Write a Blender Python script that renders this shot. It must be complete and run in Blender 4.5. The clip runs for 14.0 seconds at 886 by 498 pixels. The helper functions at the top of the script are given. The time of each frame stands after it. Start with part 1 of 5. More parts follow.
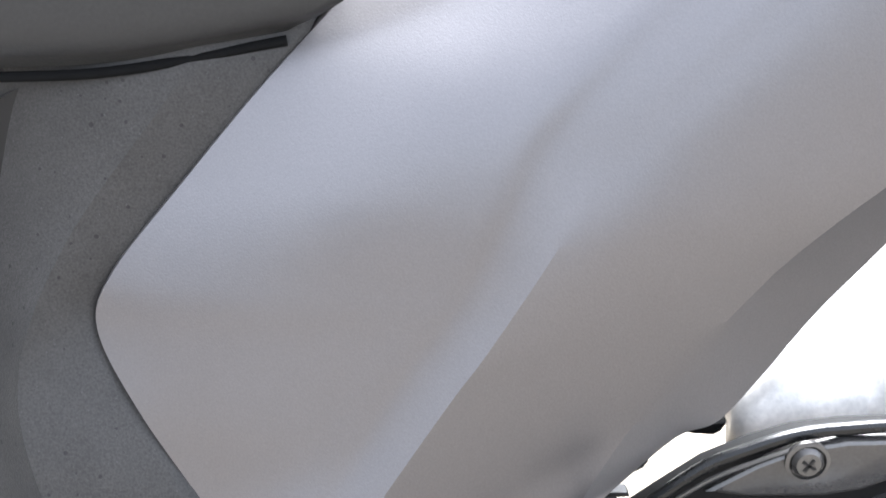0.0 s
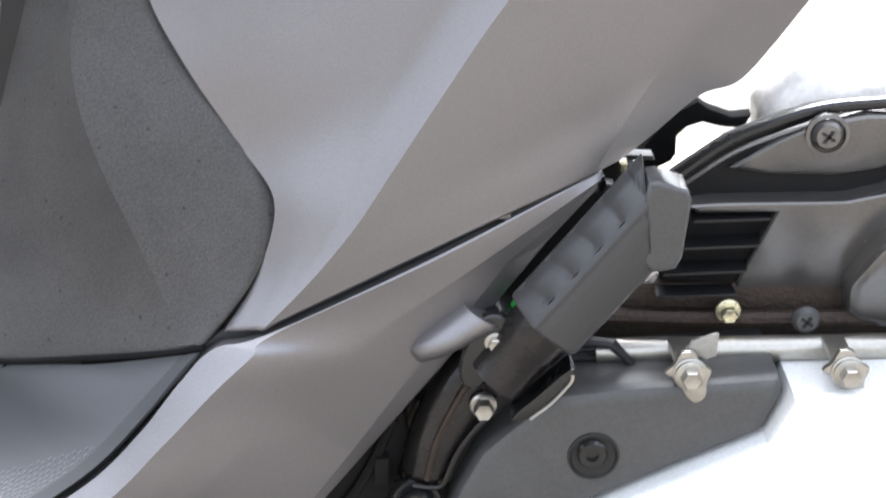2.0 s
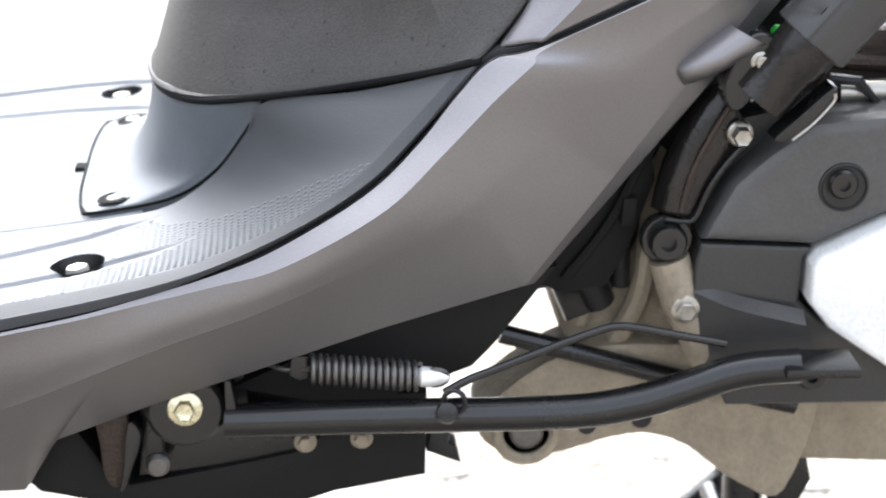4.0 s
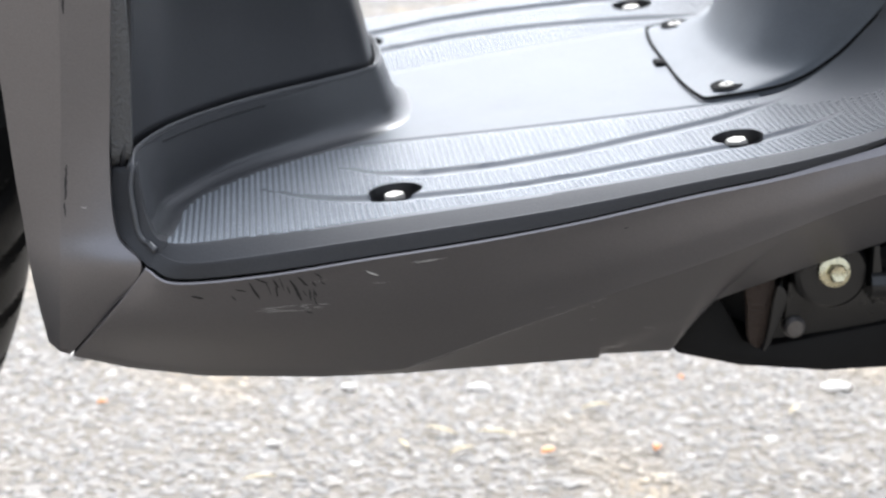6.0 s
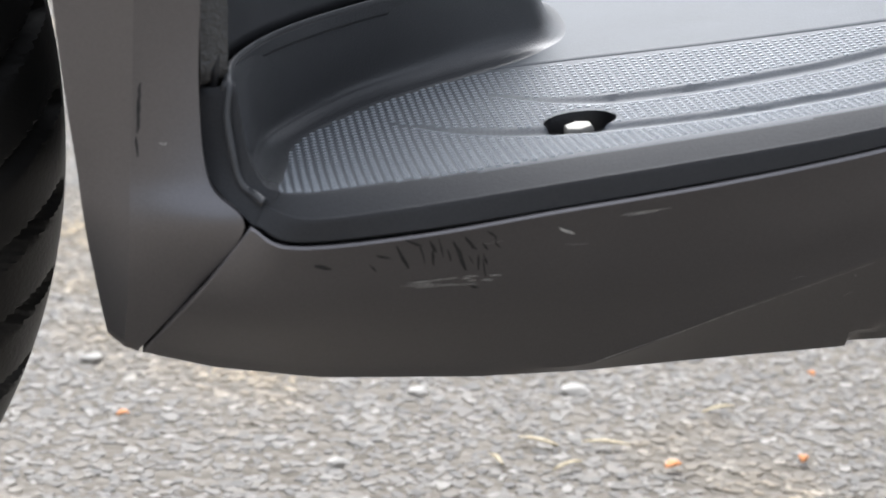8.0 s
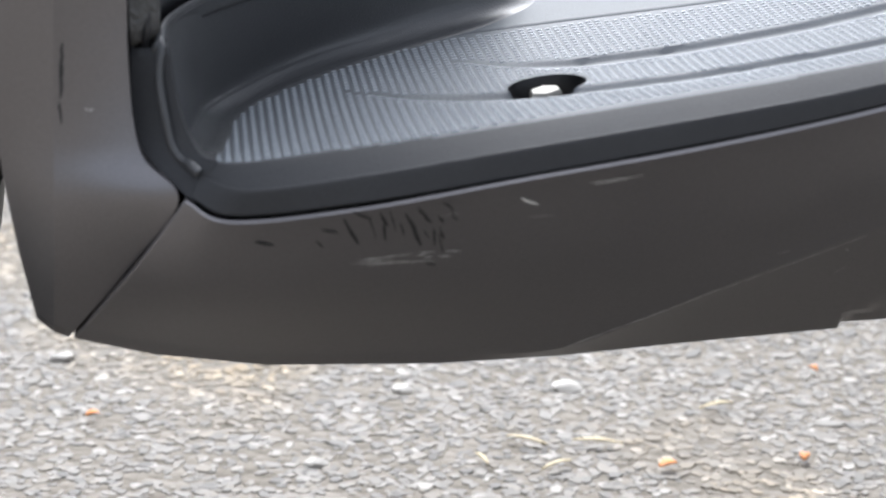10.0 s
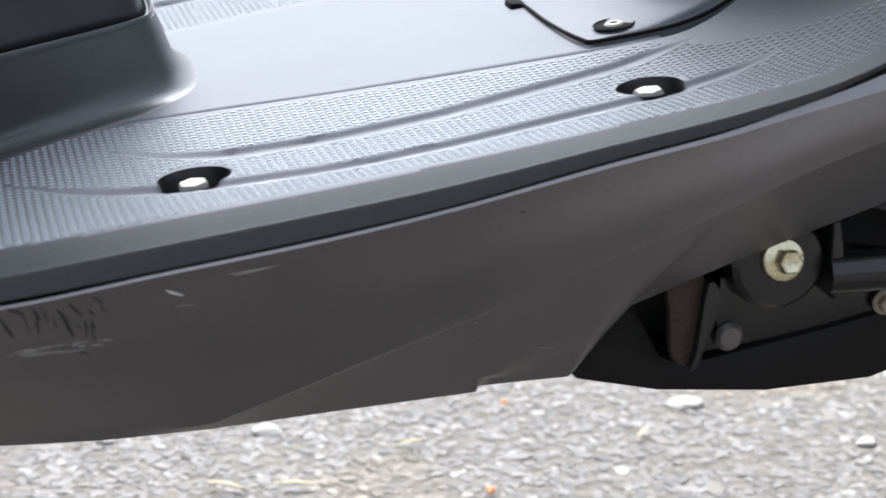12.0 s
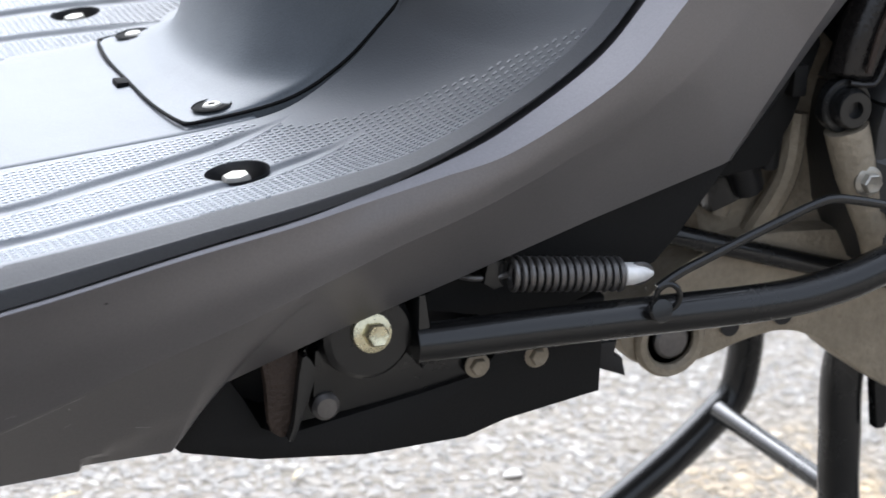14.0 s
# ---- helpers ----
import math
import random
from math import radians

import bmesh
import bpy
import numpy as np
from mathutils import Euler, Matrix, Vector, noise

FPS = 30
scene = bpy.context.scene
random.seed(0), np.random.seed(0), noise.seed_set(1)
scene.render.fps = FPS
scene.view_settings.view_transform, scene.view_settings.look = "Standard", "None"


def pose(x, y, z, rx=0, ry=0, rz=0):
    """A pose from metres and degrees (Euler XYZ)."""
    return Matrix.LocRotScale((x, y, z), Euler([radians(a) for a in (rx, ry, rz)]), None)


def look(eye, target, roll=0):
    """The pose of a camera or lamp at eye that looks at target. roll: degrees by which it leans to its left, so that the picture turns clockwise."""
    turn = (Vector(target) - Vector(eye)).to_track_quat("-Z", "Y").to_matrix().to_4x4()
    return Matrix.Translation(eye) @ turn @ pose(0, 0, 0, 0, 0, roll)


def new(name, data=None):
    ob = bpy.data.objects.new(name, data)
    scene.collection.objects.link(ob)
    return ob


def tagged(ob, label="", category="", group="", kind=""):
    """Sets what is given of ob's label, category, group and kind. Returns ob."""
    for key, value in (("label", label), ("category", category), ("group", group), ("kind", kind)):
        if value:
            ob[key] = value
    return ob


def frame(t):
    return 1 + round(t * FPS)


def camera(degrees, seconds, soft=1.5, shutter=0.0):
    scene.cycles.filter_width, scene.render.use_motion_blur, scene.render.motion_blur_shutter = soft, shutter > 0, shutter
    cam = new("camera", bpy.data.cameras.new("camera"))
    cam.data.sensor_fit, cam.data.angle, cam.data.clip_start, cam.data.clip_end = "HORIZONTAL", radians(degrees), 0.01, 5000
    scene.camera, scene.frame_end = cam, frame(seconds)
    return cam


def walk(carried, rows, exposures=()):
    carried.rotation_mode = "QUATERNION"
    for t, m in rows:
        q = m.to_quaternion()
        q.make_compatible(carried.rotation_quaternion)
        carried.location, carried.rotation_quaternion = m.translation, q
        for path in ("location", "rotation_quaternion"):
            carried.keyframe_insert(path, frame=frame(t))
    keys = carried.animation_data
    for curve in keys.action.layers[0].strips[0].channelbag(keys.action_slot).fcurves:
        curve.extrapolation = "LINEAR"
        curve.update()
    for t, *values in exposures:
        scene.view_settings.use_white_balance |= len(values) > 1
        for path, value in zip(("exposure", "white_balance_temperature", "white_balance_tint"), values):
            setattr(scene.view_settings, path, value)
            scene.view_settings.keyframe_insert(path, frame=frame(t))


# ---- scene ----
from mathutils.bvhtree import BVHTree

cam = camera(24.1, 14.0, 1.5, 0.25)
PATH = [
    (0, (0.215, -0.622, 0.839), (0.333, 1.196, 0.012), 0.5),
    (0.5, (0.242, -0.653, 0.823), (0.294, 1.17, 0.002), -0.4),
    (1, (0.237, -0.687, 0.797), (0.288, 1.146, -0.001), -0.3),
    (1.5, (0.242, -0.701, 0.754), (0.285, 1.137, -0.035), -0.1),
    (2, (0.222, -0.708, 0.727), (0.281, 1.126, -0.067), 0.1),
    (2.5, (0.198, -0.723, 0.675), (0.267, 1.129, -0.075), 0.3),
    (2.7, (0.185, -0.727, 0.657), (0.264, 1.13, -0.08), 0.3),
    (4.8, (-0.015, -0.829, 0.574), (0.163, 1.052, -0.083), 1.6),
    (5, (-0.044, -0.843, 0.578), (0.127, 1.037, -0.083), 1.5),
    (5.5, (-0.128, -0.849, 0.553), (0.025, 1.033, -0.107), 1.5),
    (6, (-0.207, -0.83, 0.546), (-0.018, 1.048, -0.116), 1.6),
    (6.5, (-0.247, -0.784, 0.542), (-0.008, 1.089, -0.117), 1.5),
    (7, (-0.27, -0.732, 0.482), (-0.028, 1.139, -0.182), 1.5),
    (7.5, (-0.28, -0.663, 0.45), (-0.035, 1.208, -0.212), 1.4),
    (7.7, (-0.275, -0.629, 0.453), (-0.028, 1.243, -0.207), 1.5),
    (10, (-0.243, -0.567, 0.427), (-0.012, 1.31, -0.222), 0.9),
    (10.5, (-0.24, -0.576, 0.439), (0.032, 1.297, -0.208), 0.9),
    (11, (-0.237, -0.588, 0.45), (0.103, 1.276, -0.191), 1.3),
    (11.5, (-0.23, -0.594, 0.456), (0.174, 1.257, -0.185), 1.5),
    (12, (-0.219, -0.605, 0.462), (0.247, 1.233, -0.175), 1.5),
    (12.5, (-0.205, -0.613, 0.468), (0.329, 1.209, -0.163), 1.7),
    (13, (-0.199, -0.622, 0.476), (0.405, 1.177, -0.155), 1.8),
    (13.5, (-0.191, -0.627, 0.484), (0.474, 1.151, -0.145), 1.9),
    (14, (-0.183, -0.633, 0.495), (0.533, 1.126, -0.131), 2.2),
]
cam.data.dof.use_dof = True
cam.data.dof.focus_distance = 0.72
cam.data.dof.aperture_fstop = cam.data.lens / 1000 / 0.0046
EXPOSURES = [(0, 2.33, 5900, 10), (1.4, 2.28, 5980, 10), (2.1, 2.38, 6020, 10), (2.7, 2.34, 6050, 10), (4.8, 2.03, 6100, 10), (5.5, 1.60, 6020, 10), (6.5, 1.12, 5980, 10), (7.7, 0.76, 6080, 10), (10, 0.98, 6000, 10), (12, 1.10, 5880, 10), (14, 1.36, 5850, 10)]
walk(cam, [(t, look(eye, target, roll)) for t, eye, target, roll in PATH], EXPOSURES)

# ---------------------------------------------------------------- world, sun, exposure
world = bpy.data.worlds.new("overcast_sky")
scene.world = world
world.use_nodes = True
wn = world.node_tree.nodes
wl = world.node_tree.links
sky = wn.new("ShaderNodeTexSky")
sky.sky_type = "NISHITA"
sky.sun_disc = False
sky.sun_elevation = radians(50)
sky.sun_rotation = radians(-5)
sky.dust_density = 6.0
sky.air_density = 1.0
wn["Background"].inputs["Strength"].default_value = 0.15
cloud = wn.new("ShaderNodeHueSaturation")
cloud.inputs["Saturation"].default_value = 0.24
wl.new(sky.outputs[0], cloud.inputs["Color"])
# an overcast dome is about three times as bright overhead as at the horizon
sky_dir = wn.new("ShaderNodeTexCoord")
sky_axes = wn.new("ShaderNodeSeparateXYZ")
wl.new(sky_dir.outputs["Generated"], sky_axes.inputs[0])
dome = wn.new("ShaderNodeMapRange")
dome.inputs["To Min"].default_value = 0.75
dome.inputs["To Max"].default_value = 1.65
wl.new(sky_axes.outputs["Z"], dome.inputs["Value"])
lift = wn.new("ShaderNodeVectorMath")
lift.operation = "SCALE"
wl.new(cloud.outputs[0], lift.inputs[0])
wl.new(dome.outputs[0], lift.inputs["Scale"])
wl.new(lift.outputs[0], wn["Background"].inputs["Color"])

sun = new("sun", bpy.data.lights.new("sun", "SUN"))
sun.data.energy = 1.05
sun.data.angle = radians(42)
sun.data.color = (1.0, 0.965, 0.91)
sun.matrix_world = look((-0.35, 4.1, 5.1), (0, 0, 0))


# ---------------------------------------------------------------- materials
def material(name, color, rough=0.5, metal=0.0, grain=400.0, bump=0.1, depth=0.0005, mottle=0.12, scale=25.0, spec=0.5, coat=0.0, flecks=0.1):
    """A surface with mottled colour at a large scale, grain and relief at a fine one."""
    m = bpy.data.materials.new(name)
    m.use_nodes = True
    n, l = m.node_tree.nodes, m.node_tree.links
    b = n["Principled BSDF"]
    tc = n.new("ShaderNodeTexCoord")
    big = n.new("ShaderNodeTexNoise")
    big.inputs["Scale"].default_value = scale
    big.inputs["Detail"].default_value = 6
    big.inputs["Roughness"].default_value = 0.65
    l.new(tc.outputs["Object"], big.inputs["Vector"])
    ramp = n.new("ShaderNodeMix")
    ramp.data_type = "RGBA"
    ramp.inputs[6].default_value = (*[c * (1 - mottle) for c in color], 1)
    ramp.inputs[7].default_value = (*[min(1, c * (1 + mottle)) for c in color], 1)
    l.new(big.outputs["Fac"], ramp.inputs[0])
    fine = n.new("ShaderNodeTexNoise")
    fine.inputs["Scale"].default_value = grain
    fine.inputs["Detail"].default_value = 3
    l.new(tc.outputs["Object"], fine.inputs["Vector"])
    # fine flecks of lighter and darker grain
    fleck_range = n.new("ShaderNodeMapRange")
    fleck_range.inputs["From Min"].default_value = 0.25
    fleck_range.inputs["From Max"].default_value = 0.75
    fleck_range.inputs["To Min"].default_value = 1 - flecks
    fleck_range.inputs["To Max"].default_value = 1 + flecks
    l.new(fine.outputs["Fac"], fleck_range.inputs["Value"])
    tone = n.new("ShaderNodeVectorMath")
    tone.operation = "SCALE"
    l.new(ramp.outputs[2], tone.inputs[0])
    l.new(fleck_range.outputs[0], tone.inputs["Scale"])
    l.new(tone.outputs[0], b.inputs["Base Color"])
    rr = n.new("ShaderNodeMapRange")
    rr.inputs["To Min"].default_value = max(0.02, rough - 0.07)
    rr.inputs["To Max"].default_value = min(1, rough + 0.07)
    l.new(big.outputs["Fac"], rr.inputs["Value"])
    l.new(rr.outputs[0], b.inputs["Roughness"])
    bp = n.new("ShaderNodeBump")
    bp.inputs["Strength"].default_value = bump
    bp.inputs["Distance"].default_value = depth
    l.new(fine.outputs["Fac"], bp.inputs["Height"])
    l.new(bp.outputs[0], b.inputs["Normal"])
    b.inputs["Metallic"].default_value = metal
    b.inputs["Specular IOR Level"].default_value = spec
    b.inputs["Coat Weight"].default_value = coat
    return m


PAINT = material("matte_grey_paint", (0.222, 0.212, 0.2155), 0.40, 0.8, 1300, 0.22, 0.0003, 0.07, 18, flecks=0.06)
PLASTIC_SEAT = material("dusty_dark_plastic", (0.052, 0.049, 0.046), 0.55, 0.0, 1100, 0.55, 0.0004, 0.38, 35, 0.35, flecks=0.3)
def specked(m, scale, size, color):
    """Adds scattered dark specks of dirt to a material."""
    n, l = m.node_tree.nodes, m.node_tree.links
    b = n["Principled BSDF"]
    old = b.inputs["Base Color"].links[0].from_socket
    tc = n.new("ShaderNodeTexCoord")
    v = n.new("ShaderNodeTexVoronoi")
    v.inputs["Scale"].default_value = scale
    l.new(tc.outputs["Object"], v.inputs["Vector"])
    sep = n.new("ShaderNodeSeparateColor")
    l.new(v.outputs["Color"], sep.inputs[0])
    lim = n.new("ShaderNodeMath")
    lim.operation = "MULTIPLY"
    lim.inputs[1].default_value = size
    l.new(sep.outputs[0], lim.inputs[0])
    less = n.new("ShaderNodeMath")
    less.operation = "LESS_THAN"
    l.new(v.outputs["Distance"], less.inputs[0])
    l.new(lim.outputs[0], less.inputs[1])
    half = n.new("ShaderNodeMath")
    half.operation = "MULTIPLY"
    half.inputs[1].default_value = 0.6
    l.new(less.outputs[0], half.inputs[0])
    mx = n.new("ShaderNodeMix")
    mx.data_type = "RGBA"
    mx.inputs[7].default_value = (*color, 1)
    l.new(half.outputs[0], mx.inputs[0])
    l.new(old, mx.inputs[6])
    l.new(mx.outputs[2], b.inputs["Base Color"])


def sheen_fade(m, start, end, color):
    """Fades the sheen painted into a material along x to the given darker colour."""
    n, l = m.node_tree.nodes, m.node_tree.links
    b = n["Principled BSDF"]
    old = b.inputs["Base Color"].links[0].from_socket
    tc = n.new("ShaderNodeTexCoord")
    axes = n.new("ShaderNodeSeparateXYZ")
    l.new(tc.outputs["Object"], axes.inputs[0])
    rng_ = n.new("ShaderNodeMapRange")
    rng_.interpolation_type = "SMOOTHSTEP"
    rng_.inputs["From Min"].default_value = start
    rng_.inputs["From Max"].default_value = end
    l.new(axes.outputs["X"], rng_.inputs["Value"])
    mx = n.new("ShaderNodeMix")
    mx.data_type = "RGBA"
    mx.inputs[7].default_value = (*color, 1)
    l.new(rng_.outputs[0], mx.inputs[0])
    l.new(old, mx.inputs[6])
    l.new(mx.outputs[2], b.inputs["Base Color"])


specked(PAINT, 300, 0.10, (0.25, 0.24, 0.235))
specked(PLASTIC_SEAT, 160, 0.15, (0.008, 0.008, 0.008))
specked(PLASTIC_SEAT, 330, 0.14, (0.085, 0.083, 0.08))
PAN_PLASTIC = material("matt_black_plastic", (0.010, 0.0095, 0.009), 0.66, 0.0, 900, 0.3, 0.0003, 0.25, 40, 0.22)
# pale and bluish: the sky's sheen on the studs, painted as base colour
STUD = material("sheen_tread_plastic", (0.31, 0.332, 0.355), 0.34, 0.0, 1500, 0.3, 0.0003, 0.15, 40)
sheen_fade(STUD, -0.05, 0.05, (0.088, 0.092, 0.098))
TREAD_BOARD = material("smooth_board_plastic", (0.053, 0.054, 0.057), 0.66, 0.0, 1500, 0.45, 0.0003, 0.15, 30, 0.22)
# same plastic as the ledge, lightened for sheen and darkened to the rear
TREAD_FLOOR = material("sheen_floor_plastic", (0.118, 0.126, 0.138), 0.58, 0.0, 1500, 0.45, 0.0003, 0.2, 30, 0.3)
sheen_fade(TREAD_FLOOR, -0.02, 0.09, (0.066, 0.068, 0.072))
WORN_BOLT = material("worn_bolt_zinc", (0.31, 0.298, 0.27), 0.5, 0.3, 500, 0.4, 0.0003, 0.2, 150)
# near-black colour that carries the unlit dark of gaps; also on small tabs
GAP = material("flat_gap_black", (0.008, 0.008, 0.008), 0.9, 0.0, 500, 0.2, 0.0003, 0.2, 40, 0.1)
PEG_CAP = material("worn_peg_cap", (0.055, 0.054, 0.053), 0.17, 0.0, 900, 0.3, 0.0003, 0.15, 60)
TREAD = material("footboard_plastic", (0.108, 0.117, 0.128), 0.55, 0.0, 1500, 0.35, 0.0003, 0.35, 14, 0.22)
TOE = material("toe_wall_plastic", (0.062, 0.063, 0.066), 0.31, 0.0, 1500, 0.5, 0.0003, 0.12, 30, 0.58)
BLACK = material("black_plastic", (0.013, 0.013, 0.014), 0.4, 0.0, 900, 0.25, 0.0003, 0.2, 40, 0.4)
SATIN_BLACK = material("satin_black_panel", (0.028, 0.029, 0.032), 0.36, 0.0, 700, 0.12, 0.0002, 0.18, 22)
SEAT = material("grey_seat_vinyl", (0.040, 0.039, 0.038), 0.45, 0.0, 700, 0.3, 0.0004, 0.08, 20, 0.4)
# puts the dark of gaps and a recess into a near-black colour
GAP_FILL = material("gap_fill_black", (0.010, 0.010, 0.010), 0.42, 0.0, 500, 0.4, 0.0005, 0.3, 30)
TYRE = material("tyre_tread_rubber", (0.010, 0.0095, 0.009), 0.5, 0.0, 500, 0.4, 0.0005, 0.3, 30)
PEG_RUBBER = material("grey_peg_rubber", (0.038, 0.037, 0.037), 0.30, 0.0, 900, 0.3, 0.0003, 0.1, 60)
BLACK_METAL = material("black_painted_steel", (0.010, 0.010, 0.010), 0.26, 0.1, 600, 0.25, 0.0003, 0.3, 60, coat=0.2)
RUSTY = material("rusted_steel", (0.040, 0.027, 0.020), 0.55, 0.4, 500, 0.8, 0.001, 0.5, 70)
STEEL = material("zinc_steel", (0.42, 0.40, 0.36), 0.32, 0.9, 500, 0.3, 0.0003, 0.15, 90)
STEEL_DARK = material("dull_spring_steel", (0.16, 0.152, 0.147), 0.38, 0.8, 500, 0.3, 0.0003, 0.25, 90)
BRASS = material("yellow_zinc", (0.66, 0.61, 0.42), 0.28, 0.9, 420, 0.6, 0.0006, 0.45, 220)
CASTING = material("dirty_aluminium_casting", (0.30, 0.255, 0.19), 0.58, 0.3, 350, 0.8, 0.001, 0.45, 60)
SILVER = material("silver_painted_cover", (0.80, 0.80, 0.785), 0.35, 0.12, 700, 0.12, 0.0002, 0.04, 25)
ENGINE_BLACK = material("black_engine_cover", (0.075, 0.074, 0.073), 0.42, 0.15, 600, 0.3, 0.0004, 0.2, 40)
LOWER_COVER = material("dark_engine_cover", (0.038, 0.037, 0.036), 0.40, 0.15, 600, 0.3, 0.0004, 0.2, 40)
AIRBOX = material("bronze_grey_airbox", (0.165, 0.158, 0.152), 0.25, 0.7, 700, 0.12, 0.0003, 0.1, 30)
ALLOY = material("pale_alloy", (0.88, 0.86, 0.83), 0.4, 0.3, 400, 0.3, 0.0005, 0.1, 40)
OILY = material("oily_black_steel", (0.018, 0.016, 0.015), 0.2, 0.3, 500, 0.45, 0.0006, 0.5, 70)
PEBBLE = material("pebble_grain_plastic", (0.095, 0.094, 0.092), 0.42, 0.0, 620, 1.0, 0.0012, 0.2, 40)
GREEN = material("green_paint_mark", (0.03, 0.35, 0.04), 0.4, 0.0, 500, 0.1, 0.0002, 0.1, 80)
SCRATCH_GLINT = material("pale_scratch_glint", (0.55, 0.54, 0.52), 0.7, 0.0, 900, 0.5, 0.0004, 0.35, 300)
SCUFF = material("dark_scuff", (0.035, 0.035, 0.035), 0.7, 0.0, 900, 0.5, 0.0004, 0.35, 300)


# ---------------------------------------------------------------- mesh tools
YC = 0.127        # the scooter's middle plane


def V(p):
    return Vector(p)


def cr(a, b, c, d, t):
    return 0.5 * ((2 * b) + (c - a) * t + (2 * a - 5 * b + 4 * c - d) * t * t + (3 * b - a - 3 * c + d) * t * t * t)


def along(pts, u):
    """The point at index u (a float) of a smooth curve through pts."""
    k = len(pts) - 1
    i = min(int(u), k - 1)
    t = u - i
    b, c = V(pts[i]), V(pts[i + 1])
    a = V(pts[i - 1]) if i else 2 * b - c
    d = V(pts[i + 2]) if i + 2 <= k else 2 * c - b
    return cr(a, b, c, d, t)


def smooth_curve(pts, n):
    k = len(pts) - 1
    return [along(pts, k * i / (n - 1)) for i in range(n)]


def mirror(pts):
    return [(p[0], 2 * YC - p[1], p[2]) for p in pts]


def grid_mesh(rows, out=(0, -1, 0), closed=False):
    """A bmesh over rows of points, its faces turned to the side of out."""
    bm = bmesh.new()
    vs = [[bm.verts.new(p) for p in r] for r in rows]
    total = Vector()
    m = len(rows[0])
    for i in range(len(rows) - 1):
        for j in range(m if closed else m - 1):
            q = (vs[i][j], vs[i + 1][j], vs[i + 1][(j + 1) % m], vs[i][(j + 1) % m])
            if len(set(q)) == 4:
                bm.faces.new(q)
    bm.normal_update()
    for f in bm.faces:
        total += f.normal * f.calc_area()
    if out is not None and total.dot(Vector(out)) < 0:
        bmesh.ops.reverse_faces(bm, faces=bm.faces)
    return bm


def straight(pts, u):
    i = min(int(u), len(pts) - 2)
    return V(pts[i]).lerp(V(pts[i + 1]), u - i)


def net(rails, nu=40, nv=5, sharp=(), out=(0, -1, 0), angular=()):
    """A surface through rails of equal count of control points; it is creased along the rails in sharp,
    and those in angular run straight from point to point."""
    k = len(rails[0]) - 1
    cuts = [0] + [s for s in sharp] + [len(rails) - 1]
    rows = []
    for i in range(nu):
        col = [(straight if q in angular else along)(r, k * i / (nu - 1)) for q, r in enumerate(rails)]
        row = [col[0]]
        for a, b in zip(cuts, cuts[1:]):
            seg = col[a:b + 1]
            n = nv * (b - a)
            row += [along(seg, (b - a) * j / n) for j in range(1, n + 1)]
        rows.append(row)
    return grid_mesh(rows, out)


def tube(pts, r, n=12, count=None, cap=True):
    """A round bar along a smooth curve; r may be one radius or a list."""
    pts = smooth_curve(pts, count) if count else [V(p) for p in pts]
    rows, up = [], None
    for i, p in enumerate(pts):
        d = (pts[min(i + 1, len(pts) - 1)] - pts[max(i - 1, 0)]).normalized()
        if up is None:
            up = d.orthogonal().normalized()
        up = (up - d * up.dot(d)).normalized()
        w = d.cross(up)
        rad = r[i] if isinstance(r, (list, tuple)) else r
        rows.append([p + rad * (math.cos(a) * up + math.sin(a) * w) for a in [2 * math.pi * j / n for j in range(n)]])
    bm = grid_mesh(rows, None, True)
    if cap:
        bm.verts.ensure_lookup_table()
        m = len(rows)
        bm.faces.new(bm.verts[:n])
        bm.faces.new(bm.verts[(m - 1) * n:])
    bmesh.ops.recalc_face_normals(bm, faces=bm.faces)
    return bm


def lathe(profile, place, axis=(0, -1, 0), n=24, cap=True):
    """A turned body: profile of (radius, height) along axis from place."""
    q = Vector(axis).to_track_quat("Z", "Y").to_matrix()
    rows = [[V(place) + q @ Vector((r * math.cos(a), r * math.sin(a), h)) for a in [2 * math.pi * j / n for j in range(n)]] for r, h in profile]
    bm = grid_mesh(rows, None, True)
    bm.verts.ensure_lookup_table()
    if cap and profile[0][0] > 1e-6:
        bm.faces.new(bm.verts[:n])
    if cap and profile[-1][0] > 1e-6:
        bm.faces.new(bm.verts[(len(rows) - 1) * n:])
    bmesh.ops.remove_doubles(bm, verts=bm.verts, dist=1e-6)
    bmesh.ops.recalc_face_normals(bm, faces=bm.faces)
    return bm


def prism(outline, y0, y1, bevel=0.002, smooth=0, segments=2):
    """A plate from an outline in x and z, between depths y0 (towards the street) and y1, with a rounded rim."""
    pts = [(x, 0, z) for x, z in outline]
    if smooth:
        loop = pts[-1:] + pts + pts[:2]
        pts = []
        for i in range(1, len(loop) - 2):
            pts += [cr(V(loop[i - 1]), V(loop[i]), V(loop[i + 1]), V(loop[i + 2]), j / smooth) for j in range(smooth)]
    bm = bmesh.new()
    a = [bm.verts.new((p[0], y0, p[2])) for p in pts]
    b = [bm.verts.new((p[0], y1, p[2])) for p in pts]
    front = bm.faces.new(a)
    bm.faces.new(b[::-1])
    for i in range(len(a)):
        j = (i + 1) % len(a)
        bm.faces.new((a[j], a[i], b[i], b[j]))
    bmesh.ops.recalc_face_normals(bm, faces=bm.faces)
    if bevel:
        bmesh.ops.bevel(bm, geom=list(front.edges), offset=bevel, segments=segments, affect="EDGES", profile=0.6, clamp_overlap=True)
    return bm


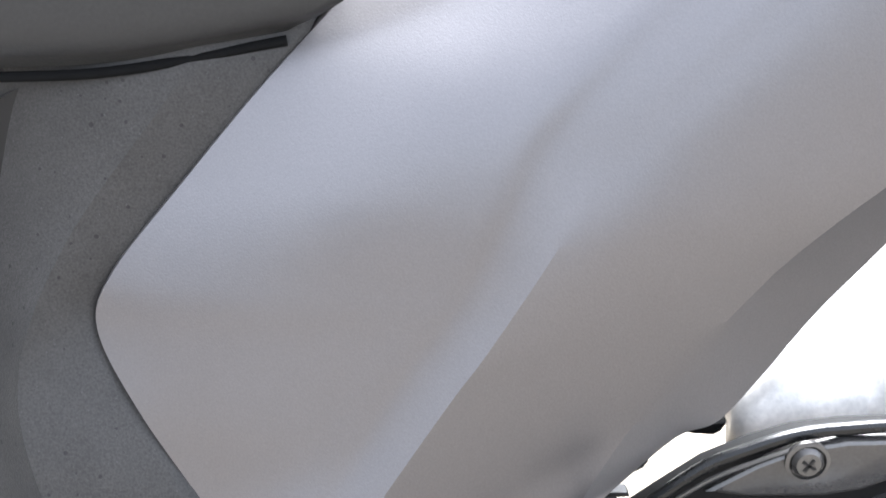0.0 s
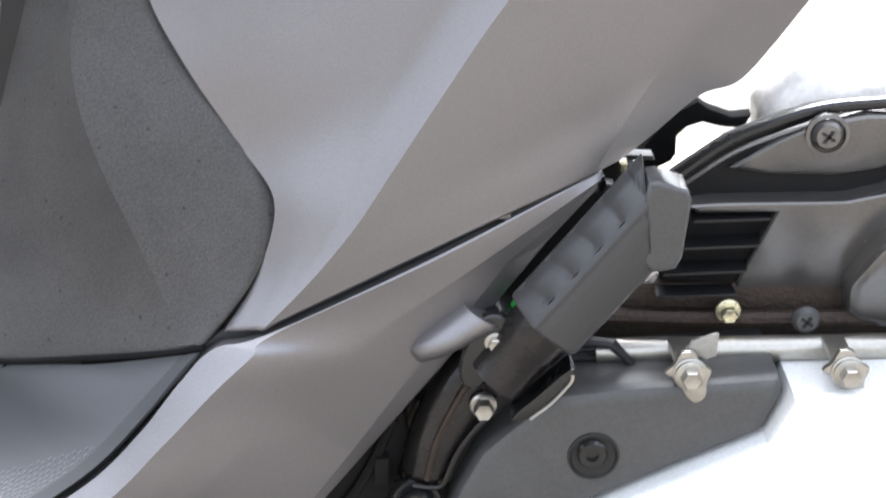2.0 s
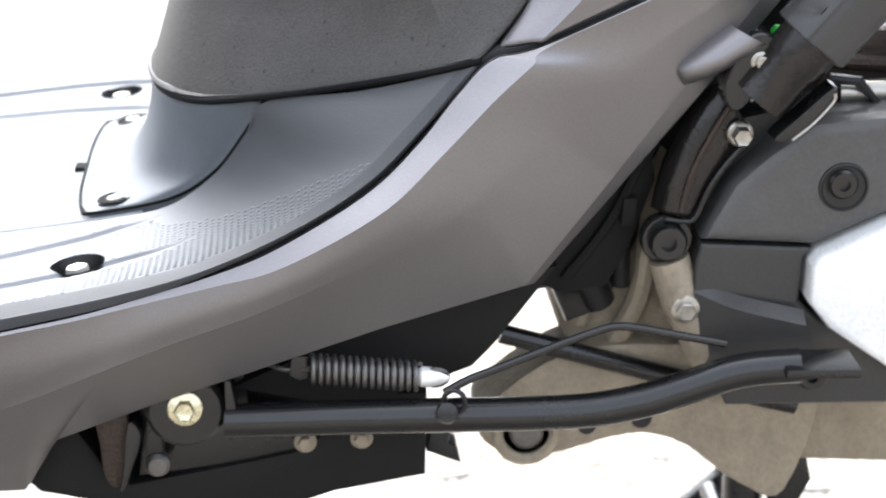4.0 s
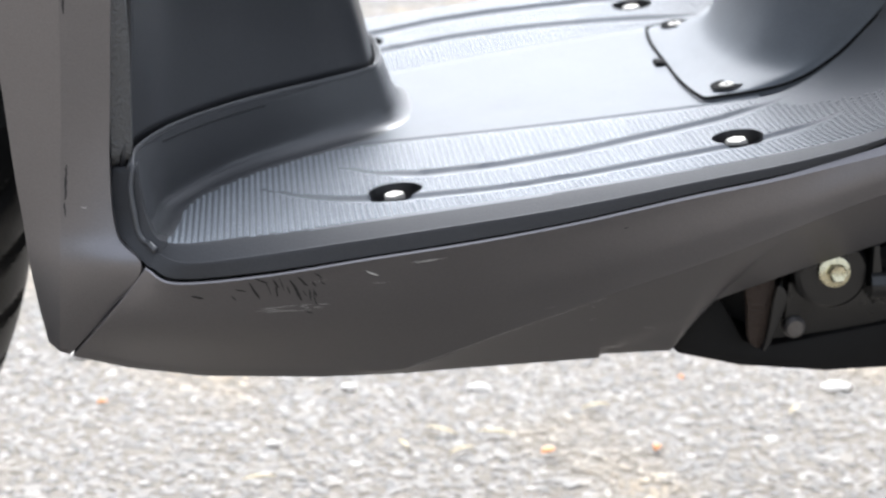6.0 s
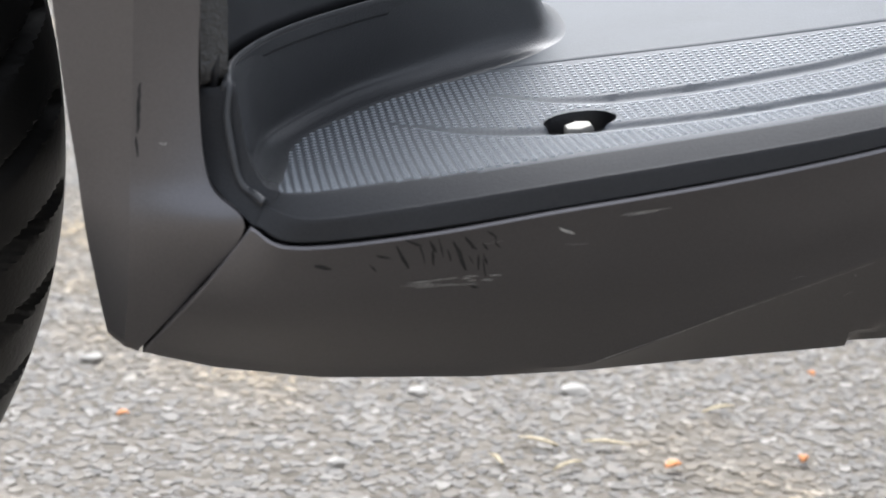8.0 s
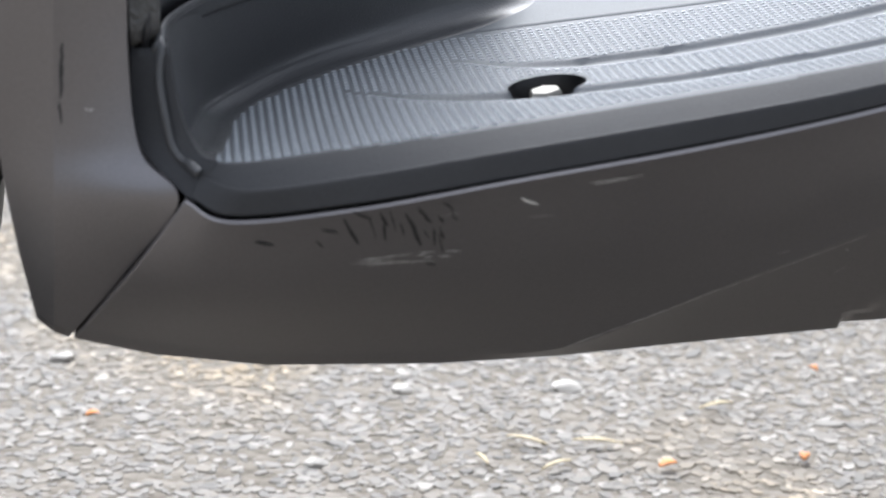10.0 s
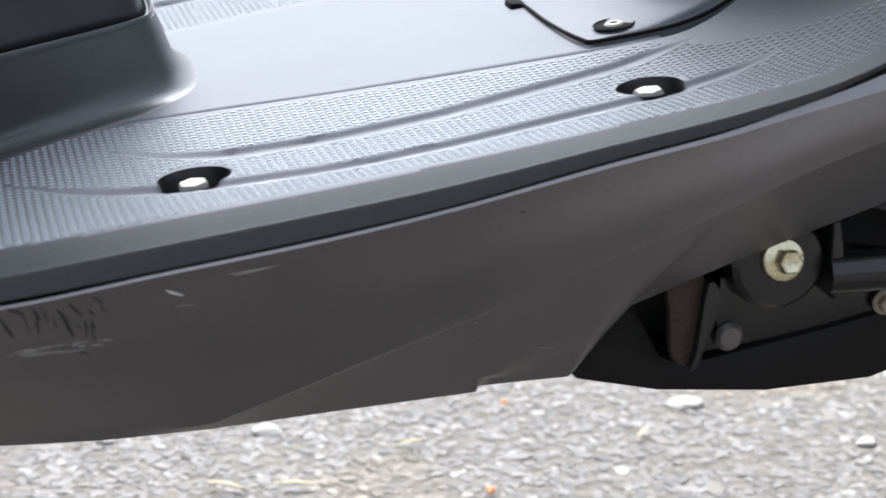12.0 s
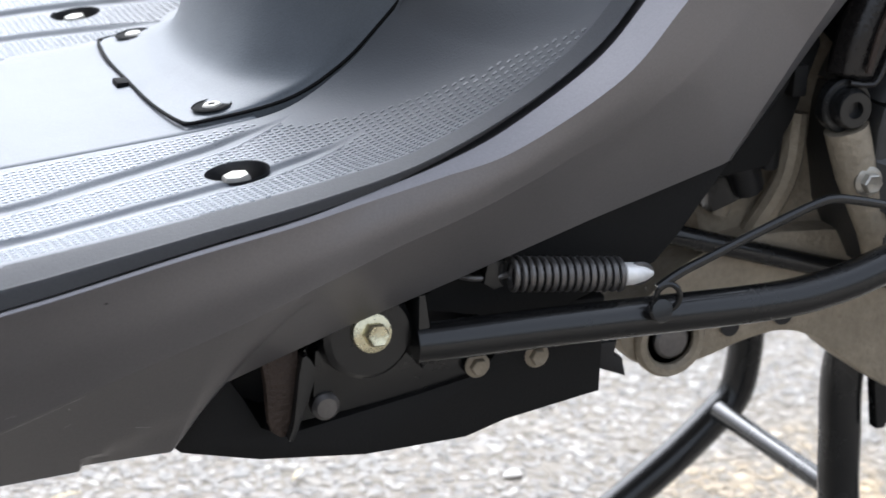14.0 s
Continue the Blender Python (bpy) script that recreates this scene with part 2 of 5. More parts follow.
def box(c, s, bevel=0.001, m=None):
    bm = bmesh.new()
    bmesh.ops.create_cube(bm, size=1)
    bmesh.ops.scale(bm, vec=s, verts=bm.verts)
    if bevel:
        bmesh.ops.bevel(bm, geom=list(bm.edges), offset=bevel, segments=2, affect="EDGES", profile=0.6)
    bm.transform(Matrix.Translation(c) @ (m or Matrix()))
    return bm


def join(*bms):
    out = bmesh.new()
    for b in bms:
        me = bpy.data.meshes.new("piece")
        b.to_mesh(me)
        b.free()
        out.from_mesh(me)
        bpy.data.meshes.remove(me)
    return out


def part(name, bm, mat, parent=None, label="", thick=0.0, angle=32):
    """Links a bmesh as one mesh object under a thing or a part."""
    me = bpy.data.meshes.new(name)
    bm.to_mesh(me)
    bm.free()
    me.materials.append(mat)
    me.shade_smooth()
    me.set_sharp_from_angle(angle=radians(angle))
    ob = new(name, me)
    ob.parent = parent
    if label:
        tagged(ob, label)
    if thick:
        mod = ob.modifiers.new("thickness", "SOLIDIFY")
        mod.thickness, mod.offset = thick, -1
    return ob


def hex_bolt(place, r, mat, parent, axis=(0, -1, 0), flange=1.45, h=0.006, label=""):
    """A hexagon bolt head on a round flange."""
    f = part("bolt", lathe([(r * flange, 0), (r * flange, h * 0.3), (r * 1.1, h * 0.42)], place, axis, 20), mat, parent, label)
    q = Vector(axis).normalized()
    part("bolt_head", lathe([(r, 0), (r, h * 0.85), (r * 0.86, h), (r * 0.5, h * 0.93), (0, h * 0.93)], V(place) + q * h * 0.3, axis, 6), mat, f)
    return f


def socket_screw(place, r, mat, parent, axis=(0, -1, 0), h=0.004, cross=False, label=""):
    """A round screw head with a socket or a cross in it."""
    prof = [(r, 0), (r, h * 0.6), (r * 0.85, h), (r * 0.42, h), (r * 0.40, h * 0.35), (0, h * 0.3)]
    if cross:
        prof = [(r, 0), (r, h * 0.35), (r * 0.75, h * 0.85), (0, h)]
    s = part("screw", lathe(prof, place, axis, 24), mat, parent, label)
    if cross:
        q = Vector(axis).normalized()
        c = V(place) + q * h * 0.96
        for a in (35, 125):
            part("cross_slot", box(c, (r * 0.95, 0.0008, r * 0.2), 0, Matrix.Rotation(radians(a), 4, "Y")), BLACK, s)
    return s


# ---------------------------------------------------------------- ground
def stone_field(rng, count, x0, x1, y0, y1, keep, size=1.0):
    """Rough flat chippings pressed into the tar."""
    bm_v, bm_f = [], []
    for _ in range(count):
        x, y = rng.uniform(x0, x1), rng.uniform(y0, y1)
        if not keep(x, y):
            continue
        s = size * rng.uniform(0.0020, 0.0056) * (1.5 if rng.random() < 0.06 else 1)
        a = rng.uniform(0, 6.28)
        ca, sa = math.cos(a), math.sin(a)
        ex, ey, h = s * rng.uniform(0.8, 1.4), s * rng.uniform(0.6, 1.0), s * rng.uniform(0.04, 0.14)
        tx, ty = rng.uniform(-0.09, 0.09), rng.uniform(-0.09, 0.09)
        k = len(bm_v)
        n = rng.choice((5, 6, 6, 7))
        for ring, (rr, z) in enumerate(((1.0, -0.0015), (0.72, h))):
            for j in range(n):
                t = 6.2832 * (j + 0.25 * ring) / n
                w = rr * rng.uniform(0.8, 1.15)
                px, py = ex * w * math.cos(t), ey * w * math.sin(t)
                bm_v.append((x + ca * px - sa * py, y + sa * px + ca * py, z + (tx * px + ty * py if ring else 0)))
        for j in range(n):
            j2 = (j + 1) % n
            bm_f.append((k + j, k + j2, k + n + j2, k + n + j))
        bm_f.append(tuple(k + n + j for j in range(n)))
    return bm_v, bm_f


def stone_material():
    m = bpy.data.materials.new("road_chippings")
    m.use_nodes = True
    n, l = m.node_tree.nodes, m.node_tree.links
    b = n["Principled BSDF"]
    g = n.new("ShaderNodeNewGeometry")
    r = n.new("ShaderNodeValToRGB")
    r.color_ramp.interpolation = "LINEAR"
    e = r.color_ramp.elements
    e[0].position, e[0].color = 0.0, (0.126, 0.119, 0.111, 1)
    e[1].position, e[1].color = 1.0, (0.33, 0.312, 0.285, 1)
    for p, c in ((0.12, (0.153, 0.146, 0.136, 1)), (0.35, (0.184, 0.171, 0.154, 1)), (0.6, (0.212, 0.202, 0.186, 1)), (0.75, (0.200, 0.180, 0.152, 1)), (0.9, (0.252, 0.238, 0.218, 1))):
        x = e.new(p)
        x.color = c
    l.new(g.outputs["Random Per Island"], r.inputs[0])
    t = n.new("ShaderNodeTexNoise")
    t.inputs["Scale"].default_value = 5
    t.inputs["Detail"].default_value = 5
    tc = n.new("ShaderNodeTexCoord")
    l.new(tc.outputs["Object"], t.inputs["Vector"])
    mr = n.new("ShaderNodeMapRange")
    mr.inputs["From Min"].default_value = 0.52
    mr.inputs["From Max"].default_value = 0.66
    l.new(t.outputs["Fac"], mr.inputs["Value"])
    mx = n.new("ShaderNodeMix")
    mx.data_type = "RGBA"
    mx.blend_type = "MULTIPLY"
    mx.inputs[7].default_value = (1.28, 1.08, 0.76, 1)
    l.new(mr.outputs[0], mx.inputs[0])
    l.new(r.outputs[0], mx.inputs[6])
    l.new(mx.outputs[2], b.inputs["Base Color"])
    b.inputs["Roughness"].default_value = 0.75
    return m


def ground_material():
    m = bpy.data.materials.new("old_asphalt")
    m.use_nodes = True
    n, l = m.node_tree.nodes, m.node_tree.links
    b = n["Principled BSDF"]
    tc = n.new("ShaderNodeTexCoord")
    v = n.new("ShaderNodeTexVoronoi")
    v.inputs["Scale"].default_value = 130
    l.new(tc.outputs["Object"], v.inputs["Vector"])
    r = n.new("ShaderNodeValToRGB")
    e = r.color_ramp.elements
    e[0].color = (0.133, 0.116, 0.0938, 1)
    e[1].color = (0.201, 0.181, 0.155, 1)
    sep = n.new("ShaderNodeSeparateColor")
    l.new(v.outputs["Color"], sep.inputs[0])
    l.new(sep.outputs[0], r.inputs[0])
    big = n.new("ShaderNodeTexNoise")
    big.inputs["Scale"].default_value = 3
    big.inputs["Detail"].default_value = 8
    l.new(tc.outputs["Object"], big.inputs["Vector"])
    mx = n.new("ShaderNodeMix")
    mx.data_type = "RGBA"
    mx.blend_type = "MULTIPLY"
    mx.inputs[0].default_value = 0.5
    l.new(r.outputs[0], mx.inputs[6])
    rb = n.new("ShaderNodeValToRGB")
    rb.color_ramp.elements[0].color = (0.7, 0.68, 0.62, 1.0)
    rb.color_ramp.elements[1].color = (1.0, 1.0, 1.0, 1)
    l.new(big.outputs["Fac"], rb.inputs[0])
    l.new(rb.outputs[0], mx.inputs[7])
    l.new(mx.outputs[2], b.inputs["Base Color"])
    b.inputs["Roughness"].default_value = 0.85
    bp = n.new("ShaderNodeBump")
    bp.inputs["Strength"].default_value = 0.6
    bp.inputs["Distance"].default_value = 0.004
    bp.invert = True
    l.new(v.outputs["Distance"], bp.inputs["Height"])
    l.new(bp.outputs[0], b.inputs["Normal"])
    return m


GROUND = ground_material()
STONES = stone_material()
bm = bmesh.new()
bmesh.ops.create_grid(bm, x_segments=4, y_segments=4, size=150)
ground = part("ground", bm, GROUND)
tagged(ground, "worn grey asphalt with exposed pale chippings", "ground", kind="structure")
ground.location.z = -0.0002

rng = random.Random(7)
sv, sf = stone_field(rng, 80000, -0.75, 0.75, 0.05, 1.15, lambda x, y: y > 0.15 or x > 0.15 or x < -0.2, 0.86)
fv, ff = stone_field(rng, 44000, -1.1, 1.2, 1.15, 2.9, lambda x, y: True, 1.5)
sf += [tuple(i + len(sv) for i in q) for q in ff]
sv += fv
me = bpy.data.meshes.new("road_chippings")
me.from_pydata(sv, [], sf)
me.materials.append(STONES)
chips = new("road_chippings", me)
tagged(chips, "loose and embedded pale grey road chippings on asphalt", "gravel", kind="stuff")

def fleck(name, x, y, length, width, turn, mat, label, height=0.003):
    """A small curled scrap lying on the chippings."""
    rows = []
    for i in range(9):
        t = i / 8
        w = width * math.sin(math.pi * (0.08 + 0.84 * t))
        rows.append([V((length * (t - 0.5), w * k, 0.0035 + height * (math.sin(3 * t) * 0.5 + 0.4 * k * k))) for k in (-0.5, 0, 0.5)])
    bm = grid_mesh(rows, (0, 0, 1))
    bm.transform(Matrix.Translation((x, y, 0)) @ Matrix.Rotation(turn, 4, "Z"))
    ob = part(name, bm, mat, None, "", 0.0006)
    return tagged(ob, label, name.replace("_", " ").split()[-1])


LEAF = material("orange_dry_leaf", (0.55, 0.20, 0.05), 0.6, 0.0, 300, 0.4, 0.0005, 0.3, 200)
STRAW = material("bleached_straw", (0.48, 0.41, 0.27), 0.7, 0.0, 300, 0.4, 0.0005, 0.25, 200)
for x, y, l, w, t in ((-.021, .331, .010, .006, 0.4), (.048, .334, .008, .005, 1.2), (-.30, .415, .007, .004, 0.2), (.085, .445, .006, .004, 2.0)):
    tagged(fleck("dry_leaf", x, y, l, w, t, LEAF, "scrap of orange dry leaf on the asphalt"), group="leaf scraps on the road")
for x, y, l, t in ((-.085, .365, .022, 2.6), (-.075, .335, .018, 0.5), (.02, .40, .02, 0.3), (-.05, .36, .025, 2.9), (.15, .39, .016, 0.9), (-.2, .30, .02, 0.2), (-.11, .345, .014, 1.9)):
    tagged(fleck("straw_stem", x, y, l, .0022, t, STRAW, "bleached straw stem lying on the asphalt"), group="straw on the road")


def pebble(x, y, r, seed):
    bm = bmesh.new()
    bmesh.ops.create_icosphere(bm, subdivisions=2, radius=1)
    for v in bm.verts:
        k = 1 + 0.35 * noise.noise(v.co * 1.1 + Vector((seed * 7.3, 0, 0)))
        v.co = Vector((x + v.co.x * r * k, y + v.co.y * r * 0.7 * k, max(-0.001, 0.001 + v.co.z * r * 0.42 * k)))
    ob = part("pale_pebble", bm, PALE, None, "", 0, 25)
    return tagged(ob, "pale angular pebble set in the asphalt", "stone", "pale pebbles in the road")


PALE = material("pale_quartz_stone", (0.44, 0.42, 0.39), 0.7, 0.0, 300, 0.4, 0.0006, 0.12, 120)
for k, (x, y, r) in enumerate(((-.052, .435, .009), (-.19, .352, .006), (.19, .43, .011), (.33, .45, .008), (-.32, .50, .007), (.10, .52, .008), (-.02, .50, .006), (.27, .36, .006), (-.14, .44, .006), (.42, .40, .009))):
    pebble(x, y, r, k)

# ---------------------------------------------------------------- scooter
scooter = new("motor_scooter")
scooter.location = (0, 0, 0)
tagged(scooter, "matte grey motor scooter with scuffed panels on its centre stand", "scooter")

# lower side skirt, from the front gap back to the passenger peg
SK_TOP = [(-.247, -.042, .261), (-.235, -.047, .2565), (-.201, -.052, .261), (-.159, -.055, .269), (-.115, -.056, .2765), (-.075, -.055, .284),
          (-.03, -.053, .294), (.005, -.051, .301), (.03, -.047, .307), (.055, -.044, .314), (.079, -.040, .323), (.112, -.034, .342),
          (.132, -.028, .360), (.147, -.0235, .378), (.160, -.0208, .3905), (.180, -.0215, .3965), (.241, -.014, .423), (.303, -.001, .4515)]
SK_EDGE = [(-.2478, -.0435, .2598), (-.2353, -.0487, .2550), (-.2013, -.0537, .2595), (-.1593, -.0567, .2675), (-.1153, -.0577, .2749), (-.0754, -.0568, .2822),
           (-.0306, -.0552, .2918), (.004, -.0535, .2982), (.0285, -.0500, .3035), (.054, -.0475, .3095), (.081, -.0455, .3175), (.118, -.043, .338),
           (.141, -.037, .359), (.160, -.032, .378), (.174, -.0275, .390), (.190, -.0245, .398), (.245, -.0155, .421), (.3028, -.0022, .4500)]
SK_EDGE = [tuple(V(e).lerp(V(t), .55 * min(1, max(0, (10 - k) / 3)) + .76 * min(1, max(0, k - 14)))) for k, (e, t) in enumerate(zip(SK_EDGE, SK_TOP))]
SK_MID = [(-.2765, -.0195, .2165), (-.2555, -.0138, .2090), (-.2245, -.0118, .2045), (-.174, -.0105, .2030), (-.139, -.0125, .2040), (-.10, -.0270, .2255),
          (-.060, -.0382, .2458), (-.015, -.0458, .2652), (.015, -.0482, .2785), (.04, -.0465, .288), (.075, -.0435, .300), (.125, -.0375, .322),
          (.155, -.0310, .34), (.183, -.0205, .3628), (.210, -.0158, .3826), (.225, -.0140, .3966), (.258, -.0098, .4185), (.3022, -.0030, .4485)]
SK_LOW = [(-.279, -.017, .213), (-.257, -.011, .205), (-.225, -.008, .1995), (-.175, -.007, .198), (-.14, -.0065, .199), (-.105, -.006, .2015),
          (-.055, -.006, .2050), (-.0235, -.0065, .2075), (-.0090, -.0155, .2345), (.031, -.0205, .2520), (.068, -.0235, .2660), (.12, -.023, .284),
          (.176, -.0145, .2978), (.21, -.0060, .3393), (.234, -.0065, .3735), (.250, -.0057, .3915), (.268, -.0053, .4165), (.3012, -.0030, .4468)]
SK_REAR = [(.180, -.0095, .2965), (.216, -.0010, .3368), (.242, -.0015, .3695), (.262, -.0002, .3945), (.284, .0017, .4227), (.3015, -.0020, .4450)]


def inward(pts, dy, dz=0.0):
    return [(p[0], p[1] + dy, p[2] + dz) for p in pts]


def skirt(flip):
    f = mirror if flip else (lambda p: p)
    low2 = inward(SK_LOW[:12], .016, .003) + SK_REAR
    belly = []
    for k, (a, b) in enumerate(zip(SK_EDGE, SK_MID)):
        q = V(a).lerp(V(b), 0.5)
        belly.append((q.x, q.y - 0.0045 * max(0, 1 - k / 13), q.z))
    rails = [inward(SK_TOP, .012, -.002), SK_TOP, SK_EDGE, belly, SK_MID, SK_LOW, low2]
    bm = net([f(r) for r in rails], 420, 12, (1, 2, 4, 5), (0, 1 if flip else -1, 0), (5, 6))
    # behind a notch the lower edge is cut shorter and set back along a curved fold
    for v in bm.verts:
        t = (v.co.x + .0550) / .050
        if 0 < t < 1 and v.co.z < .240 and abs(v.co.y - YC) > .10:
            k = min(1, max(0, (.2065 + .0280 * t ** .7 - v.co.z) / .003)) * min(1, t / .03)
            v.co.y += (-1 if flip else 1) * .0013 * k * k * (3 - 2 * k) * (1 - t * t)
            v.co.z += .0014 * min(1, max(0, (.2140 - v.co.z) / .006)) * min(1, t / .03) * (1 - t)
    return bm


def swelling(flip):
    """A rounded swelling that runs out of the skirt to its rear edge beside the passenger peg."""
    rows = []
    for i in range(26):
        t = i / 25
        a = .0335 * t
        k = min(1, t / .6)
        k = math.sqrt(k * (2 - k))
        c = Vector((.2325, 0, .3800)) + Vector((.86, 0, .50)) * a
        row = []
        for j in range(15):
            w = -1 + 2 * j / 14
            skew = -.006 * w * t
            p = c + Vector((-.50, 0, .86)) * (.0092 * w * (.42 + .58 * math.sqrt(t))) + Vector((.86, 0, .50)) * skew
            y = -.0052 + .10 * (p.x - .2325) - .0125 * k * max(0, 1 - w * w) ** .6
            row.append(V((p.x, 2 * YC - y if flip else y, p.z)))
        rows.append(row)
    rows.append([V((p.x - .002, p.y + (-.012 if flip else .012), p.z)) for p in rows[-1]])
    return grid_mesh(rows, (0, 1 if flip else -1, 0))


def upper_panel(flip):
    f = mirror if flip else (lambda p: p)
    front = [(.163, -.013, .394), (.176, -.008, .414), (.183, -.004, .441), (.1712, .008, .458), (.1508, .022, .485), (.1363, .037, .510),
             (.1415, .039, .53), (.1668, .040, .563), (.2035, .045, .606), (.242, .0605, .6395), (.31, .074, .6835)]
    crease = [(.178, -.021, .398), (.195, -.0202, .4158), (.212, -.0190, .4366), (.226, -.0178, .4582), (.240, -.0167, .480), (.258, -.0152, .5077),
              (.270, -.0140, .5248), (.292, -.0093, .5586), (.312, -.0004, .5914), (.350, .0075, .6297), (.405, .0165, .6798)]
    near = [(.173, -.0183, .3970), (.188, -.0162, .4160), (.202, -.0140, .441), (.210, -.0065, .468), (.222, -.0040, .493), (.238, -.0035, .522),
            (.250, -.0040, .54), (.264, -.0020, .572), (.280, .0045, .601), (.318, .0165, .636), (.375, .030, .682)]
    mid = [(.168, -.0158, .3955), (.182, -.012, .4150), (.192, -.0095, .441), (.192, -.001, .464), (.190, .004, .49), (.190, .0095, .517),
           (.197, .0105, .537), (.220, .0115, .572), (.2485, .0185, .6055), (.287, .0320, .6385), (.345, .044, .6845)]
    facet = [(.300, -.003, .451), (.307, -.002, .464), (.318, 0, .482), (.331, 0, .501), (.345, 0, .519), (.36, 0, .537), (.372, 0, .55),
             (.395, 0, .57), (.43, .002, .595), (.48, .006, .625), (.54, .014, .67)]
    rear = [(.310, .002, .4545), (.3222, .010, .4610), (.340, .013, .4755), (.354, .015, .4800), (.3665, .016, .494), (.385, .017, .519), (.40, .018, .536),
            (.42, .02, .556), (.455, .024, .583), (.50, .03, .615), (.56, .045, .655)]
    # the fold is crisp below and softens into a round shoulder above
    soft = []
    for k, (a, b) in enumerate(zip(crease, facet)):
        t = min(1, max(0, (k - 6) / 3))
        q = V(a).lerp(V(b), .3)
        soft.append((q.x, q.y - .003 * t * t * (3 - 2 * t), q.z))
    # a shallow hollow runs along the front of the fold and fades out above
    dip = []
    for k, (a, b) in enumerate(zip(near, crease)):
        q = V(a).lerp(V(b), .5)
        dip.append((q.x, q.y + .0026 * min(1, max(0, (8.3 - k) / 4)) * min(1, max(0, (k - 1.5) / 2.5)), q.z))
    rails = [inward(front, .010), front, mid, near, dip, crease, soft, facet, rear, inward(rear, .012)]
    if flip:
        rails = rails[:7]
    return net([f(r) for r in rails], 110, 6, (1, 5) if flip else (1, 5, 7, 8), (0, 1 if flip else -1, 0))


for flip in (False, True):
    side_skirt = part("side_skirt", skirt(flip), PAINT, scooter, "matte grey lower side skirt with scuffs", 0.0025, 10)
    part("swelling", swelling(flip), PAINT, side_skirt, "", 0, 60)
    part("upper_side_panel", upper_panel(flip), PAINT, scooter, "matte grey upper side panel", 0.0025, 12)


# leg shield outer panel
def leg_shield(flip):
    f = mirror if flip else (lambda p: p)
    front = [(-.33, -.006, .62), (-.318, -.018, .50), (-.309, -.021, .40), (-.302, -.023, .33), (-.299, -.0245, .297), (-.2965, -.025, .275), (-.295, -.023, .258), (-.2925, -.0185, .238), (-.2895, -.012, .2175)]
    crease = [(-.272, -.034, .62), (-.274, -.032, .5), (-.277, -.031, .40), (-.2785, -.0312, .33), (-.28, -.0325, .297), (-.281, -.034, .275), (-.2815, -.035, .258), (-.2825, -.030, .238), (-.2845, -.018, .2155)]
    rear = [(-.25, -.026, .62), (-.254, -.0245, .5), (-.2575, -.0235, .40), (-.260, -.0238, .33), (-.261, -.028, .297), (-.2585, -.0345, .272), (-.2487, -.0415, .2605), (-.263, -.0315, .238), (-.2805, -.017, .2135)]
    rails = [[(x, y - .12 * max(0, z - .275), z) for x, y, z in r] for r in (inward(front, .014), front, crease, rear, inward(rear, .010))]
    return net([f(r) for r in rails], 60, 5, (1, 2, 3), (0, 1 if flip else -1, 0))


for flip in (False, True):
    part("leg_shield", leg_shield(flip), PAINT, scooter, "matte grey outer leg shield with a dark scrape", 0.0025, 20)
    f = mirror if flip else (lambda p: p)
    a = [(-.2605, -.0235, .298), (-.2600, -.0275, .34), (-.257, -.0365, .42), (-.25, -.062, .62)]
    b = [(-.2525, -.022, .3005), (-.2525, -.025, .34), (-.2535, -.033, .42), (-.245, -.055, .62)]
    part("grained_trim_strip", net([f(inward(a, .008)), f(a), f(b), f(inward(b, .008))], 24, 4, (1, 2), (0, 1 if flip else -1, 0)), PEBBLE, scooter, "pebble-grained dark plastic strip", 0.002)

# footboard
FB_OUT = [(-.243, -.037, .2705), (-.230, -.046, .2715), (-.201, -.049, .2755), (-.165, -.051, .2815), (-.125, -.0525, .288), (-.08, -.0525, .295),
          (-.03, -.0505, .303), (.015, -.0475, .311), (.05, -.043, .3185), (.085, -.0365, .332), (.112, -.031, .3475), (.131, -.025, .364), (.1445, -.0205, .3785), (.1530, -.0165, .3870)]
FB_IN = [(-.241, -.016, .266), (-.234, .020, .2665), (-.209, .050, .2705), (-.174, .071, .2755), (-.140, .068, .281), (-.088, .060, .289),
         (-.03, .054, .298), (.009, .052, .304), (.034, .051, .310), (.053, .046, .325), (.066, .036, .345), (.0745, .0255, .3615), (.112, .006, .3715), (.1495, -.0150, .3855)]
FB_GAP = [(-.2455, -.0395, .262), (-.234, -.0445, .2585), (-.201, -.0495, .263), (-.163, -.0515, .2695), (-.123, -.053, .2765), (-.08, -.053, .2845),
          (-.03, -.0505, .2955), (.015, -.0475, .304), (.05, -.0425, .313), (.085, -.036, .3275), (.112, -.030, .344), (.1315, -.0245, .3615), (.146, -.0195, .3765), (.1550, -.0155, .3865)]
GROOVES = ([(-.170, .046), (-.150, .026), (-.132, .0165), (-.10, .012), (-.063, .0138), (-.023, .0232), (.0, .0300), (.016, .037), (.034, .0455)],
           [(-.201, .029), (-.185, .010), (-.169, -.003), (-.153, -.011), (-.137, -.0165), (-.104, -.023), (-.072, -.023), (-.05, -.0205), (-.02, -.0165), (.003, -.0115), (.025, -.0030), (.048, .009)])
HOLES = [(-.1445, -.0020, .0112), (.0005, .000, .0108)]


def groove_depth(x, y):
    """How deep the smooth channels in the tread lie at x, y (0 to 1)."""
    best = 0
    for g in GROOVES:
        if g[0][0] < x < g[-1][0]:
            for a, b in zip(g, g[1:]):
                if a[0] <= x <= b[0]:
                    t = (x - a[0]) / (b[0] - a[0])
                    yy = a[1] + t * (b[1] - a[1])
                    taper = min(1, (x - g[0][0]) / 0.04, (g[-1][0] - x) / 0.025)
                    w = 0.0058 * taper + 1e-5
                    best = max(best, min(1, max(0, 3.2 * (1 - abs(y - yy) / w))) * taper)
    return best


